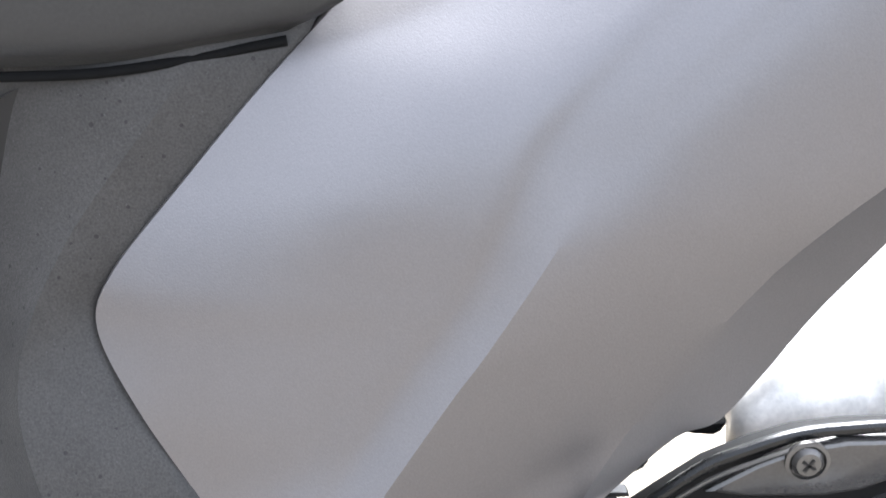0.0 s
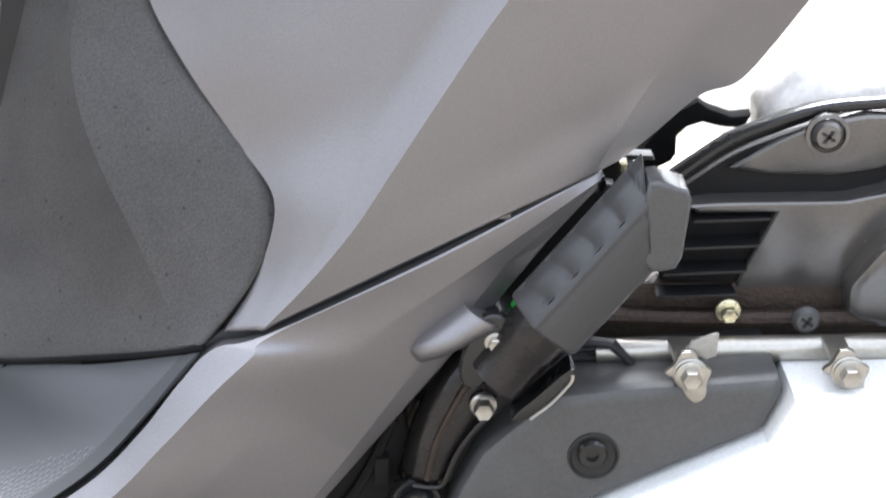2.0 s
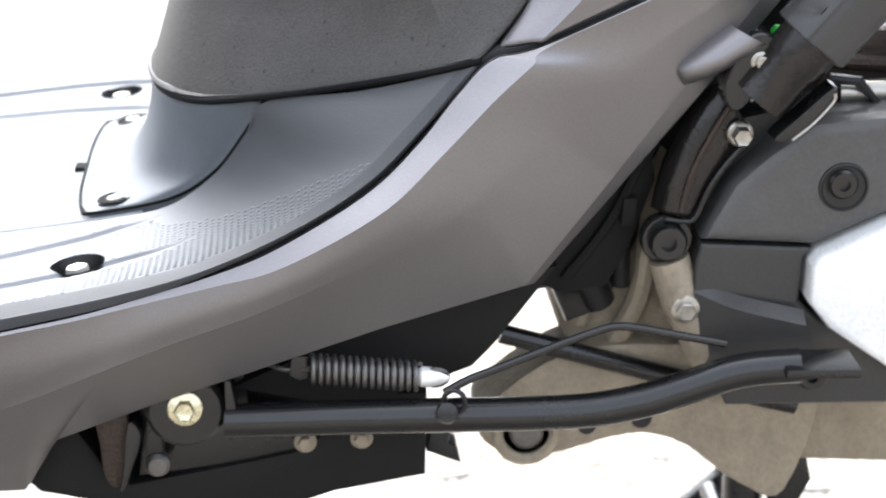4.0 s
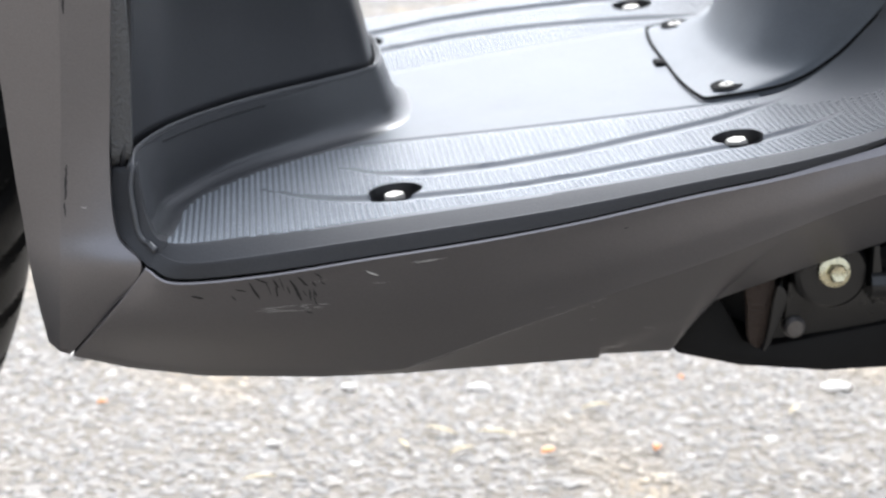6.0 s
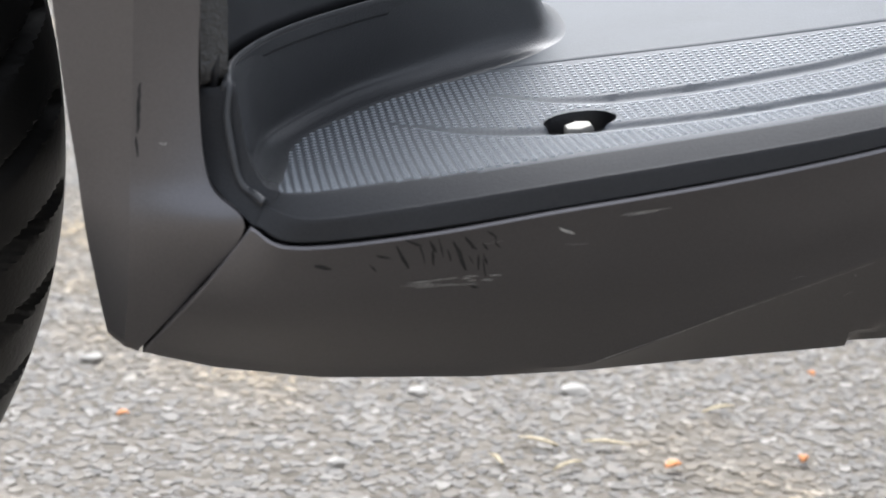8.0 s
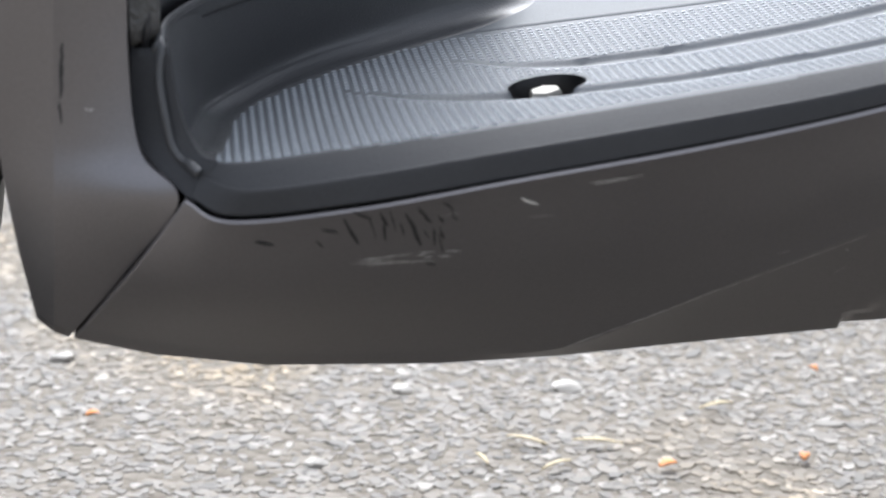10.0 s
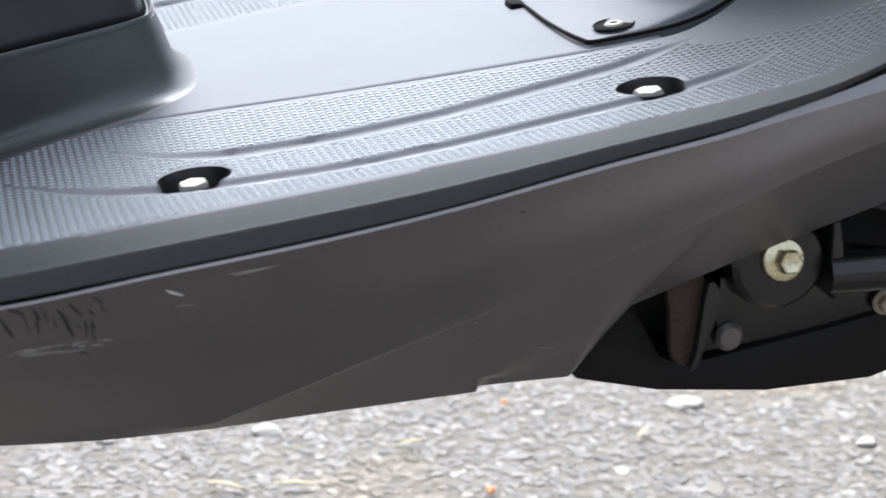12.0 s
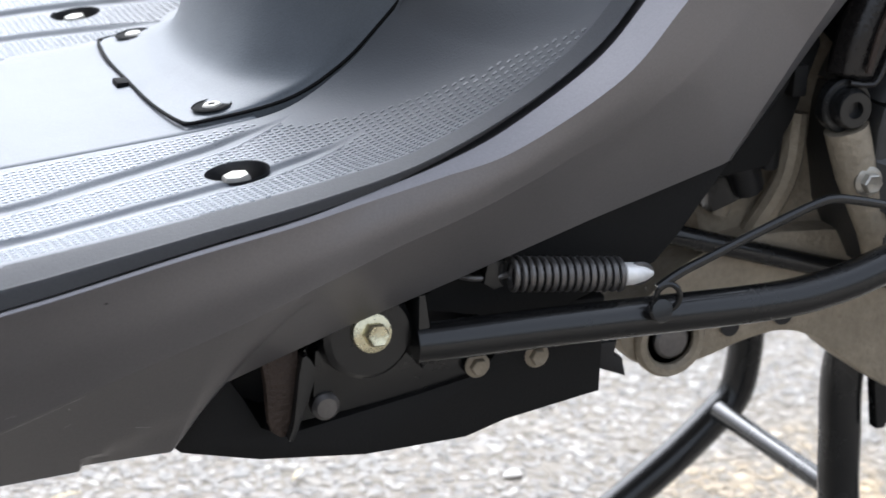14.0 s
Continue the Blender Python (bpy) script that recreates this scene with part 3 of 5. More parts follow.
def hole_distance(x, y):
    return min(math.hypot(x - hx, y - hy) - r for hx, hy, r in HOLES)


def board_point(u, v):
    """A point of the near half of the footboard: u along it, v from the rim inwards."""
    o, i = along(FB_OUT, u), along(FB_IN, u)
    p = o.lerp(i, v)
    rear = min(1, max(0, (u - 7.5) / 2.5))
    drop = max(0, 1 - v) ** 3
    flat = i.z + (o.z - i.z) * drop
    sag = -0.006 * rear * 4 * v * (1 - v) * (1 - max(0, (u - 10.5) / 2.5))
    p.z = flat * (1 - rear) + (p.z + 0.35 * (flat - p.z) * (1 - rear)) * rear + sag
    # the smooth ledge outside the tread falls away to the lip
    fall = max(0, 1 - v / 0.075) * min(1, max(0, (12.5 - u) / 2))
    p.z -= 0.5 * (o.z - along(FB_GAP, u).z) * fall ** 1.15
    p.y -= 0.0015 * fall
    p.z -= 0.0019 * groove_depth(p.x, p.y) * (1 - rear * 0.5)
    return p


def footboard_half(flip):
    nu, nv = 300, 140
    rows = []
    for a in range(nu):
        u = 13 * a / (nu - 1)
        w = min(1, max(0, (u - 6) / 3))
        g = along(FB_GAP, u) + Vector((0, -0.0022 + 0.0014 * w, -0.0010 + 0.0014 * w))
        lip = board_point(u, 0)
        row = [g + Vector((0, 0.008, -0.001)), g + Vector((0, 0.0008, -0.0002)), g.lerp(lip, 0.05), g.lerp(lip, 0.40) + Vector((0, -0.0003, 0)), g.lerp(lip, 0.80) + Vector((0, -0.0006, 0)),
               g.lerp(lip, 0.90) + Vector((0, -0.0006, 0)), g.lerp(lip, 0.96) + Vector((0, -0.0004, 0.0002))]
        row += [board_point(u, (b / (nv - 1)) ** 1.15) for b in range(nv)]
        if u > 6.9:
            row.append(row[-1] + Vector((-0.0003, 0.0006, -0.004)))
        else:
            row.append(row[-1] + Vector((0, 0.0002, 0)))
        rows.append(row)
    if flip:
        rows = [[Vector((p.x, 2 * YC - p.y, p.z)) for p in r] for r in rows]
    bm = grid_mesh(rows, (0, 0, 1))
    # inside the ledge the floor is paler, with its sheen put into the colour
    for k, face in enumerate(bm.faces):
        u, b = 13 * (k // (len(rows[0]) - 1)) / (nu - 1), k % (len(rows[0]) - 1) - 7
        if b > 0:
            o, i = along(FB_OUT, u), along(FB_IN, u)
            face.material_index = int((b / (nv - 1)) ** 1.15 > .0068 / math.hypot(i.x - o.x, i.y - o.y))
    hs = [(hx, 2 * YC - hy if flip else hy, r) for hx, hy, r in HOLES]
    gone = [f for f in bm.faces if any(math.hypot(f.calc_center_median().x - hx, f.calc_center_median().y - hy) < r * 0.93 for hx, hy, r in hs)]
    bmesh.ops.delete(bm, geom=gone, context="FACES")
    for hx, hy, r in hs:
        for v in bm.verts:
            d = math.hypot(v.co.x - hx, v.co.y - hy)
            if v.is_boundary and d < r * 1.35:
                v.co.x, v.co.y = hx + (v.co.x - hx) * r / d, hy + (v.co.y - hy) * r / d
    return bm


def floor_z(x):
    return 0.303 + 0.16 * x - 0.0005


def board_at(x, y):
    """Where a place x, y of the near half lies on the footboard: u along it, v from the rim, and its width there."""
    lo, hi = 0.0, 12.5
    for _ in range(16):
        u = (lo + hi) / 2
        o, i = along(FB_OUT, u), along(FB_IN, u)
        v = (y - o.y) / (i.y - o.y)
        if o.x + (i.x - o.x) * v < x:
            lo = u
        else:
            hi = u
    return u, v, math.hypot(i.x - o.x, i.y - o.y)


def stud_places():
    """Centres of the small dashes: columns straight across the board, every second one set off a little."""
    out = []
    for col in range(140):
        x = -.2380 + .0026 * col
        for row in range(41):
            y = -.0420 + .0032 * row + (.0007 if col % 2 else 0)
            u, v, width = board_at(x, y)
            vmax = 1 - .004 / width if u < 7.3 else .95 - .86 * (u - 7.3) / 3.5
            if u < .25 or u > 10.4 or v < .0075 / width or v > vmax:
                continue
            p = board_point(u, v)
            if max(groove_depth(p.x, p.y + k) for k in (-.0008, 0, .0008, .0016)) < .02 and hole_distance(p.x, p.y) > .0012:
                e = board_point(u, min(1, v + .03)) - p
                a = board_point(u + .05, v) - board_point(u - .05, v)
                out.append((p, a.normalized(), (e - a * (e.dot(a) / a.length_squared)).normalized()))
    return out


STUDS = stud_places()


def studs(flip):
    """The small raised dashes of the tread, each with a rounded ridge."""
    vs, fs = [], []
    for p, s, d in STUDS:
        n = s.cross(d).normalized()
        if n.z < 0:
            n = -n
        k = len(vs)
        for a, b, h in ((-.00112, 0, -.0002), (-.0008, -.00075, -.0002), (.0008, -.00075, -.0002), (.00112, 0, -.0002), (.0008, .00075, -.0002), (-.0008, .00075, -.0002),
                        (-.00088, 0, .0003), (-.00065, -.00045, .00034), (.00065, -.00045, .00034), (.00088, 0, .0003), (.00065, .00045, .00034), (-.00065, .00045, .00034)):
            w = p + s * a + d * b + n * h
            vs.append((w.x, 2 * YC - w.y if flip else w.y, w.z))
        ring_ = [(k + j, k + (j + 1) % 6, k + 6 + (j + 1) % 6, k + 6 + j) for j in range(6)] + [tuple(k + 6 + j for j in range(6))]
        fs += [q[::-1] for q in ring_] if flip else ring_
    bm = bmesh.new()
    bv = [bm.verts.new(p) for p in vs]
    for q in fs:
        bm.faces.new([bv[t] for t in q])
    return bm


def groove_lip(g):
    """The ridge along the outer side of a channel; pale stud colour stands for its sheen."""
    pts = []
    for k in range(61):
        x, y, _ = along([(a, b, 0) for a, b in g], (len(g) - 1) * (.04 + .92 * k / 60))
        taper = min(1, (x - g[0][0]) / 0.04, (g[-1][0] - x) / 0.025)
        u, v, _ = board_at(x, y - .0058 * taper - .0006)
        pts.append(board_point(u, v) + Vector((0, 0, -.0002)))
    return pts


LIPS = [groove_lip(g) for g in GROOVES]

for flip in (False, True):
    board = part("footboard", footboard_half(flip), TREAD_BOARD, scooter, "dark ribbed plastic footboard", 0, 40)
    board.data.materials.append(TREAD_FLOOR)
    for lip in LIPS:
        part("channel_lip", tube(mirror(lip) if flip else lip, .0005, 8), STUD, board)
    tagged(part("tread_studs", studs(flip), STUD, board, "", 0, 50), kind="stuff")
    for hx, hy, r in HOLES:
        y = 2 * YC - hy if flip else hy
        z = floor_z(hx)
        up = Vector((-0.16, 0, 1)).normalized()
        part("bolt_well", lathe([(r * 1.02, 0.0004), (r * 0.97, -0.001), (r * 0.93, -0.012), (0, -0.012)], (hx, y, z), up, 32, False), BLACK, board)
        hex_bolt(V((hx - 0.0005, y, z)) - up * 0.0090, 0.0050, WORN_BOLT, board, up, 1.15, 0.0065, "worn zinc bolt")

# smooth middle of the footboard
mid_rows = []
for i in range(50):
    u = 2.6 + 4.9 * i / 49
    a = along(FB_IN, u)
    row = []
    for j in range(31):
        y = a.y + (2 * YC - 2 * a.y) * j / 30
        w = j / 30
        z = a.z + 0.0015 * math.sin(math.pi * w) - 0.0013 * math.exp(-((a.x + 0.085 + 0.12 * (y - .09) ** 2 * 40) / 0.018) ** 2) * math.exp(-((w - 0.25) / 0.12) ** 2)
        row.append(V((a.x, y, z)))
    mid_rows.append(row)
part("footboard_middle", grid_mesh(mid_rows, (0, 0, 1)), TREAD, scooter, "smooth dark plastic floor panel", 0.002)

# front cap of the footboard rim
for flip in (False, True):
    f = mirror if flip else (lambda p: p)
    a = [(-.2605, -.0225, .297), (-.2605, -.025, .28), (-.2585, -.029, .2715), (-.2475, -.0395, .262), (-.244, -.041, .260)]
    b = [(-.2505, -.0265, .2985), (-.2485, -.0298, .285), (-.2460, -.0328, .2765), (-.2425, -.0360, .2712), (-.2385, -.0388, .2705)]
    part("footboard_corner", net([f(inward(a, .008)), f(a), f(b), f(inward(b, .008))], 24, 4, (1, 2), (0, 1 if flip else -1, 0)), TREAD_BOARD, scooter, "", 0.002)

# toe wall and the black inner shield above it
TOE_LOW = [(-.2440, -.0372, .2712), (-.242, -.012, .2675), (-.2345, .021, .2675), (-.2095, .051, .2715), (-.174, .0700, .2762), (-.1470, .0790, .2802), (-.1285, .0940, .2828), (-.1235, .127, .2838)]
TOE_MID = [(-.2484, -.0318, .281), (-.2462, -.011, .274), (-.2395, .020, .274), (-.2135, .0535, .278), (-.179, .076, .283), (-.1520, .0890, .2880), (-.1395, .1000, .2912), (-.1365, .127, .2920)]
TOE_TOP = [(-.2515, -.0265, .299), (-.2495, -.014, .3032), (-.235, .0155, .3045), (-.208, .0465, .3055), (-.176, .0755, .306), (-.153, .090, .3082), (-.1455, .1005, .309), (-.1435, .127, .309)]


def full(pts):
    return pts + mirror(pts[:-1])[::-1]


ledge = []
for a, b in zip(TOE_LOW, TOE_MID):
    d = V(a) - V(b)
    d.z = 0
    q = V(a) + d.normalized() * (.0010, .0042, .0042, .0040, .0020, 0, 0, 0)[len(ledge)]
    ledge.append(tuple(q))
TOE_LOW = ledge[:-1] + [(ledge[-1][0], YC, ledge[-1][2])]
TOE_MID = [(p[0], p[1], p[2] - .0008) for p in TOE_MID]
# a hollow fillet carries the wall out into the floor, and a thin rounded lip ends it above
toe = [[] for _ in range(8)]
for a, b, c in zip(TOE_LOW, TOE_MID, TOE_TOP):
    a, b, c = V(a), V(b), V(c)
    d = a - b
    d.z = 0
    step, d, h = d.length, d.normalized(), b.z - a.z
    if len(toe[0]) == len(TOE_LOW) - 1:
        d = Vector((1, 0, 0))
    mid = b.lerp(c, .55)
    for rail, q in zip(toe, (a + d * .004 - Vector((0, 0, .0018)), a, a - d * (.42 * step) + Vector((0, 0, .09 * h)), a - d * (.78 * step) + Vector((0, 0, .42 * h)), b, mid,
                             c - d * .0012 + Vector((0, 0, .0006)), c - d * .0032 - Vector((0, 0, .005)))):
        rail.append(tuple(q if rail else q - Vector((.0022, 0, .0010))))
toe.insert(6, [(p[0], p[1], p[2] - .0008) for p in TOE_TOP])
part("toe_board", net([full(r) for r in toe], 110, 5, (), (1, 0, 0)), TOE, scooter, "curved dark plastic toe wall", 0.002)
IN1 = [(p[0], p[1], p[2] + .0035) for p in toe[-1]]
IN2 = [(-.2520, -.020, .35), (-.250, -.010, .352), (-.238, .018, .352), (-.214, .047, .352), (-.187, .0765, .352), (-.168, .092, .352), (-.1615, .102, .352), (-.1595, .127, .352)]
IN3 = [(-.254, -.018, .45), (-.252, -.006, .45), (-.243, .022, .45), (-.228, .05, .45), (-.21, .078, .45), (-.2, .094, .45), (-.196, .104, .45), (-.194, .127, .45)]
IN4 = [(-.256, -.014, .62), (-.255, .0, .62), (-.250, .03, .62), (-.245, .055, .62), (-.24, .08, .62), (-.237, .096, .62), (-.2355, .106, .62), (-.234, .127, .62)]
part("inner_leg_shield", net([full(IN1), full(IN2), full(IN3), full(IN4)], 100, 8, (), (1, 0, 0)), SATIN_BLACK, scooter, "satin black inner leg shield with dull scuffs", 0.002)

# front underseat cover and the lower cover with its flat tongue
B0 = [(.1545, -.0165, .3885), (.140, -.0090, .3830), (.1075, .009, .3725), (.0745, .0255, .3635), (.047, .048, .3565), (.030, .080, .3535), (.0245, .127, .3525)]
B1 = [(.183, -.002, .438), (.1335, .0030, .4180), (.112, .018, .412), (.090, .034, .408), (.066, .054, .405), (.045, .085, .405), (.039, .127, .405)]
B2 = [(.169, .011, .464), (.1125, .0200, .4620), (.101, .034, .457), (.088, .047, .455), (.072, .064, .455), (.056, .09, .455), (.051, .127, .455)]
B3 = [(.1370, .040, .510), (.1085, .0345, .4980), (.102, .046, .50), (.092, .057, .50), (.079, .072, .5), (.066, .095, .5), (.061, .127, .5)]
B4 = [(.1565, .0425, .547), (.128, .0420, .5440), (.113, .051, .547), (.100, .062, .547), (.086, .077, .547), (.074, .098, .547), (.07, .127, .547)]
B5 = [(.2115, .048, .6135), (.172, .0470, .6060), (.135, .0555, .603), (.11, .066, .601), (.092, .080, .6), (.079, .1, .6), (.075, .127, .6)]
BH = [(.1748, -.0092, .4138)] + [tuple(V(a).lerp(V(b), .5) + Vector((d, 0, 0))) for a, b, d in zip(B0[1:], B1[1:], (.004, .002, .001, 0, 0, 0))]
COVER = [inward(B0, .004, .001), inward(B0, 0, .0012), BH, B1, B2, B3, B4, B5, inward(B5, .022, .02)]
# black tube added behind the cover's lower joint to stop a bright sliver
part("gap_blocker", tube(inward([V(B0[0]).lerp(V(B0[1]), .15)] + B0[1:3], .0065, -.0036), .0040, 10, 12), GAP, scooter)
columns = [[r[k] for r in COVER] for k in range(7)]
columns += [mirror(c) for c in columns[-2::-1]]
part("underseat_cover", net(columns, 60, 6, (1, 11), (-1, 0, 0)), PLASTIC_SEAT, scooter, "dusty dark grey underseat cover with specks of dirt", 0.002, 14)
L0 = [(.0725, .0290, .3605), (.047, .0475, .3545), (.030, .080, .3515), (.0245, .127, .3505)]
L1 = [(.0630, .0402, .3434), (.044, .0555, .336), (.028, .084, .334), (.0225, .127, .333)]
L2 = [(.0510, .0505, .3254), (.038, .0595, .3195), (.0225, .086, .318), (.017, .127, .317)]
L3 = [(.0330, .0563, .3118), (.021, .0625, .3105), (.012, .089, .3105), (.008, .127, .31)]
L4 = [(.0025, .0578, .3046), (-.0020, .0630, .3044), (-.005, .09, .3038), (-.0055, .127, .3038)]
def lid_rail(r):
    a = r[0]
    return full([(a[0] + .0002, a[1] - .0004, a[2] - .004)] + r)


lid = part("battery_lid", net([lid_rail(r) for r in (L0, L1, L2, L3, L4, inward(L4, 0, -.004))], 120, 6, (4,), (-1, 0, 1)), TREAD, scooter, "smooth dark plastic lid screwed to the floor", 0.002)
for y in (.067, .187):
    up = Vector((-0.16, 0, 1)).normalized()
    # raised shallow dish, coloured black for the shade of a recessed screw
    part("dark_screw_dish", lathe([(.0076, .0006), (.0070, .0010), (.0064, .0002), (0, .0)], (.0105, y, .3076), up, 28), GAP, lid)
    socket_screw((.0105, y, .3074), .0034, WORN_BOLT, lid, up, .0014, label="steel lid screw")
for flip in (False, True):
    f = mirror if flip else (lambda p: p)
    part("lid_joint", tube(f([(.0735, .0272, .3610), (.0645, .0385, .3430), (.0525, .0490, .3248), (.0340, .0553, .3115), (.0025, .0572, .3048), (-.0030, .0625, .3043), (-.0060, .09, .3038), (-.0063, .127, .3038)]), .0007, 8, 50), GAP, lid)
    part("cover_joint", tube(f([(.1560, -.0168, .3892), (.140, -.0096, .3834), (.1075, .0084, .3728), (.0745, .0250, .3638), (.047, .0475, .3560), (.030, .0797, .3530), (.0240, .127, .3520)]), .0013, 8, 50), GAP, scooter)
part("lid_tab", box((-.0085, .126, .3025), (.006, .009, .004), .001), GAP, lid)

# seat
S0 = [(0.205, 0.049, 0.6158), (0.15, 0.051, 0.6053), (0.11, 0.054, 0.6023), (0.06, 0.06, 0.6008), (0, 0.082, 0.6008), (-0.01, 0.127, 0.6008)]
S1 = [(.230, .038, .634), (.170, .040, .624), (.11, .044, .620), (.06, .054, .619), (-.01, .08, .62), (-.022, .127, .62)]
S2 = [(.30, .040, .690), (.20, .043, .685), (.11, .048, .68), (.05, .06, .68), (-.015, .085, .675), (-.025, .127, .675)]
S3 = [(.33, .06, .725), (.21, .07, .715), (.12, .078, .705), (.05, .09, .70), (.0, .105, .695), (-.01, .127, .695)]
part("seat", net([full(r) for r in (inward(S0, .012), S0, S1, S2, S3)], 70, 6, (1,), (-1, -1, 1)), SEAT, scooter, "grey vinyl seat edge", 0.003)

# black tubes drawn in as the dark line of shade below the seat
part("seat_gap_strip", tube(inward(S0, -.0012, -.0030), .0019, 10, 60), GAP, scooter, "black strip standing for the shaded gap under the seat")
part("seat_gap_strip", tube(mirror(inward(S0, -.0012, -.0030)), .0019, 10, 60), GAP, scooter, "black strip standing for the shaded gap under the seat")

# dark core behind the panels
part("inner_frame_cover", prism([(.12, .36), (.18, .33), (.225, .385), (.27, .42), (.29, .48), (.32, .56), (.33, .62), (.2, .64), (.09, .58), (.075, .48), (.07, .38)], .062, .19, 0), BLACK, scooter)
part("floor_tunnel", prism([(-.24, .218), (-.03, .215), (.09, .275), (.125, .325), (.06, .29), (-.12, .25), (-.225, .236)], .012, 2 * YC - .012, 0), BLACK, scooter)

for flip in (False, True):
    f = mirror if flip else (lambda p: p)
    # black strips added behind the panel joints so that no light shows through
    part("gap_blocker", net([f(inward(SK_TOP, .0100, .0035)), f(inward(SK_TOP, .0080, .0)), f(inward(SK_TOP, .0095, -.012))], 80, 2), BLACK, scooter, "", 0.002)
    edge = [(.168, .002, .410), (.178, .004, .441), (.167, .012, .458), (.147, .027, .485), (.1335, .041, .510), (.138, .043, .53), (.163, .046, .563), (.200, .051, .606), (.235, .06, .645)]
    part("edge_blocker", net([f(inward([(p[0] - .010, p[1], p[2]) for p in edge], .012)), f(inward(edge, .008)), f(inward([(p[0] + .014, p[1], p[2]) for p in edge], .010))], 50, 2), BLACK, scooter, "", 0.002)

for flip in (False, True):
    f = mirror if flip else (lambda p: p)
    # added dark tube that blocks light in the gap between shield and skirt
    part("gap_blocker", tube(f([(-.2475, -.034, .2605), (-.263, -.0225, .238), (-.280, -.010, .2155)]), .0036, 8, 16), GAP_FILL, scooter)
part("gap_tab", box((.2665, -.0055, .4362), (.006, .004, .0022), .0005), STEEL_DARK, scooter)
# unseen black block added behind the front corner against light leaks
part("front_blocker", prism([(-.284, .222), (-.262, .216), (-.19, .215), (-.19, .245), (-.238, .258), (-.2535, .285), (-.262, .33), (-.27, .60), (-.30, .60), (-.288, .30)], .004, 2 * YC - .004, 0), BLACK, scooter)

# belly pan, flap and inner fairing
PAN = [(-.0265, .2115), (-.0185, .2040), (.0095, .1980), (.0485, .1950), (.0865, .1970), (.1015, .2020), (.1330, .2080), (.1390, .2090), (.1390, .246), (.108, .246), (.100, .232), (.090, .2215),
       (.068, .2165), (.018, .2068), (.010, .2105), (.003, .223), (-.006, .236), (-.016, .230)]
pan = part("belly_pan", prism(PAN, .000, .03, .002), PAN_PLASTIC, scooter, "black plastic belly pan")
part("pan_floor", prism([(x, z + .001) for x, z in PAN[1:8]] + [(.139, .2140), (.0485, .2020), (-.012, .212)], .03, 2 * YC - .01, 0), BLACK, pan)
part("pan_flap", prism([(.1415, .2240), (.1400, .2150), (.1545, .2095), (.1525, .2170), (.1490, .2185), (.1500, .2240)], .010, .022, .0006), BLACK, scooter)
part("inner_fairing", prism([(.060, .250), (.085, .262), (.112, .2735), (.150, .287), (.180, .299), (.190, .301), (.166, .268), (.157, .258), (.11, .240)], -.0015, .02, .001), PAN_PLASTIC, scooter, "black inner fairing under the skirt")
# added black sheet: shade behind the mount, closing see-through slits
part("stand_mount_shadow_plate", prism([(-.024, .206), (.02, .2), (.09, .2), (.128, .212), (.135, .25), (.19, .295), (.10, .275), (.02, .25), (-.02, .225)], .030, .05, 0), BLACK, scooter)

# side stand mount
mount = part("stand_mount", prism([(.0245, .236), (.034, .246), (.050, .262), (.064, .262), (.068, .232), (.0935, .2275), (.090, .2195), (.056, .2135), (.0215, .2095)], .002, .026, .0015), BLACK_METAL, scooter, "black steel side stand mount")
part("mount_cheek", prism([(.0060, .246), (.0075, .2300), (.0090, .2160), (.0125, .2115), (.0155, .2120), (.0170, .2200), (.0185, .246)], -.012, -.0085, .0012, 3), RUSTY, mount, "rusty steel cheek plate")
part("mount_lip", prism([(.0190, .2410), (.0165, .2180), (.0148, .2115), (.0172, .2118), (.0205, .2220), (.0232, .2300), (.0238, .2370)], -.0155, .004, .0010, 3), BLACK_METAL, mount)
part("mount_stud", lathe([(.0050, 0), (.0050, .004), (.0036, .0055), (0, .0055)], (.0300, -.005, .2195), n=20), STEEL_DARK, mount)
part("stud_web", prism([(.026, .240), (.031, .240), (.0325, .224), (.0255, .222)], -.008, .0, .001), BLACK_METAL, mount)
stand = part("side_stand", lathe([(.0165, -.010), (.0168, -.002), (.0160, .003), (.0140, .0052), (.0105, .0052)], (.042, -.0135, .2475), n=36), BLACK_METAL, scooter, "folded black steel side stand")
hex_bolt((.0420, -.0187, .2490), .0042, BRASS, stand, (0, -1, .2), flange=1.62, h=.0065, label="yellowed zinc pivot bolt")
part("stand_fork", prism([(.0575, .262), (.0600, .262), (.0622, .250), (.0628, .238), (.0600, .235), (.0580, .242)], -.0225, -.006, .0012), BLACK_METAL, stand)
part("stand_leg", tube([(.058, -.0190, .2435), (.075, -.0205, .2443), (.103, -.022, .2455), (.150, -.0225, .2461), (.178, -.023, .2465), (.198, -.0235, .2474),
                        (.211, -.024, .2492), (.226, -.0245, .2527), (.242, -.025, .2582), (.262, -.026, .265), (.285, -.028, .268)], .0070, 24, 70), BLACK_METAL, stand)
part("stand_foot", box((.292, -.028, .2685), (.030, .022, .004), .0012), BLACK_METAL, stand)
part("stand_lug", tube([(.1445, -.0235, .2490), (.1447, -.0310, .2512)], .0032, 14), BLACK_METAL, stand)
part("lug_head", lathe([(.0043, 0), (.0046, .001), (.0040, .0022), (0, .0026)], (.1447, -.0305, .2510), (0, -1, .25), 20), BLACK_METAL, stand)


def lump(c, r, seed):
    bm = bmesh.new()
    bmesh.ops.create_icosphere(bm, subdivisions=4, radius=1)
    for v in bm.verts:
        k = 1 + 0.22 * noise.noise(v.co * 1.7 + Vector((seed, 0, 0)))
        v.co = Vector(c) + Vector((v.co.x * r[0], v.co.y * r[1], v.co.z * r[2])) * k
    return bm


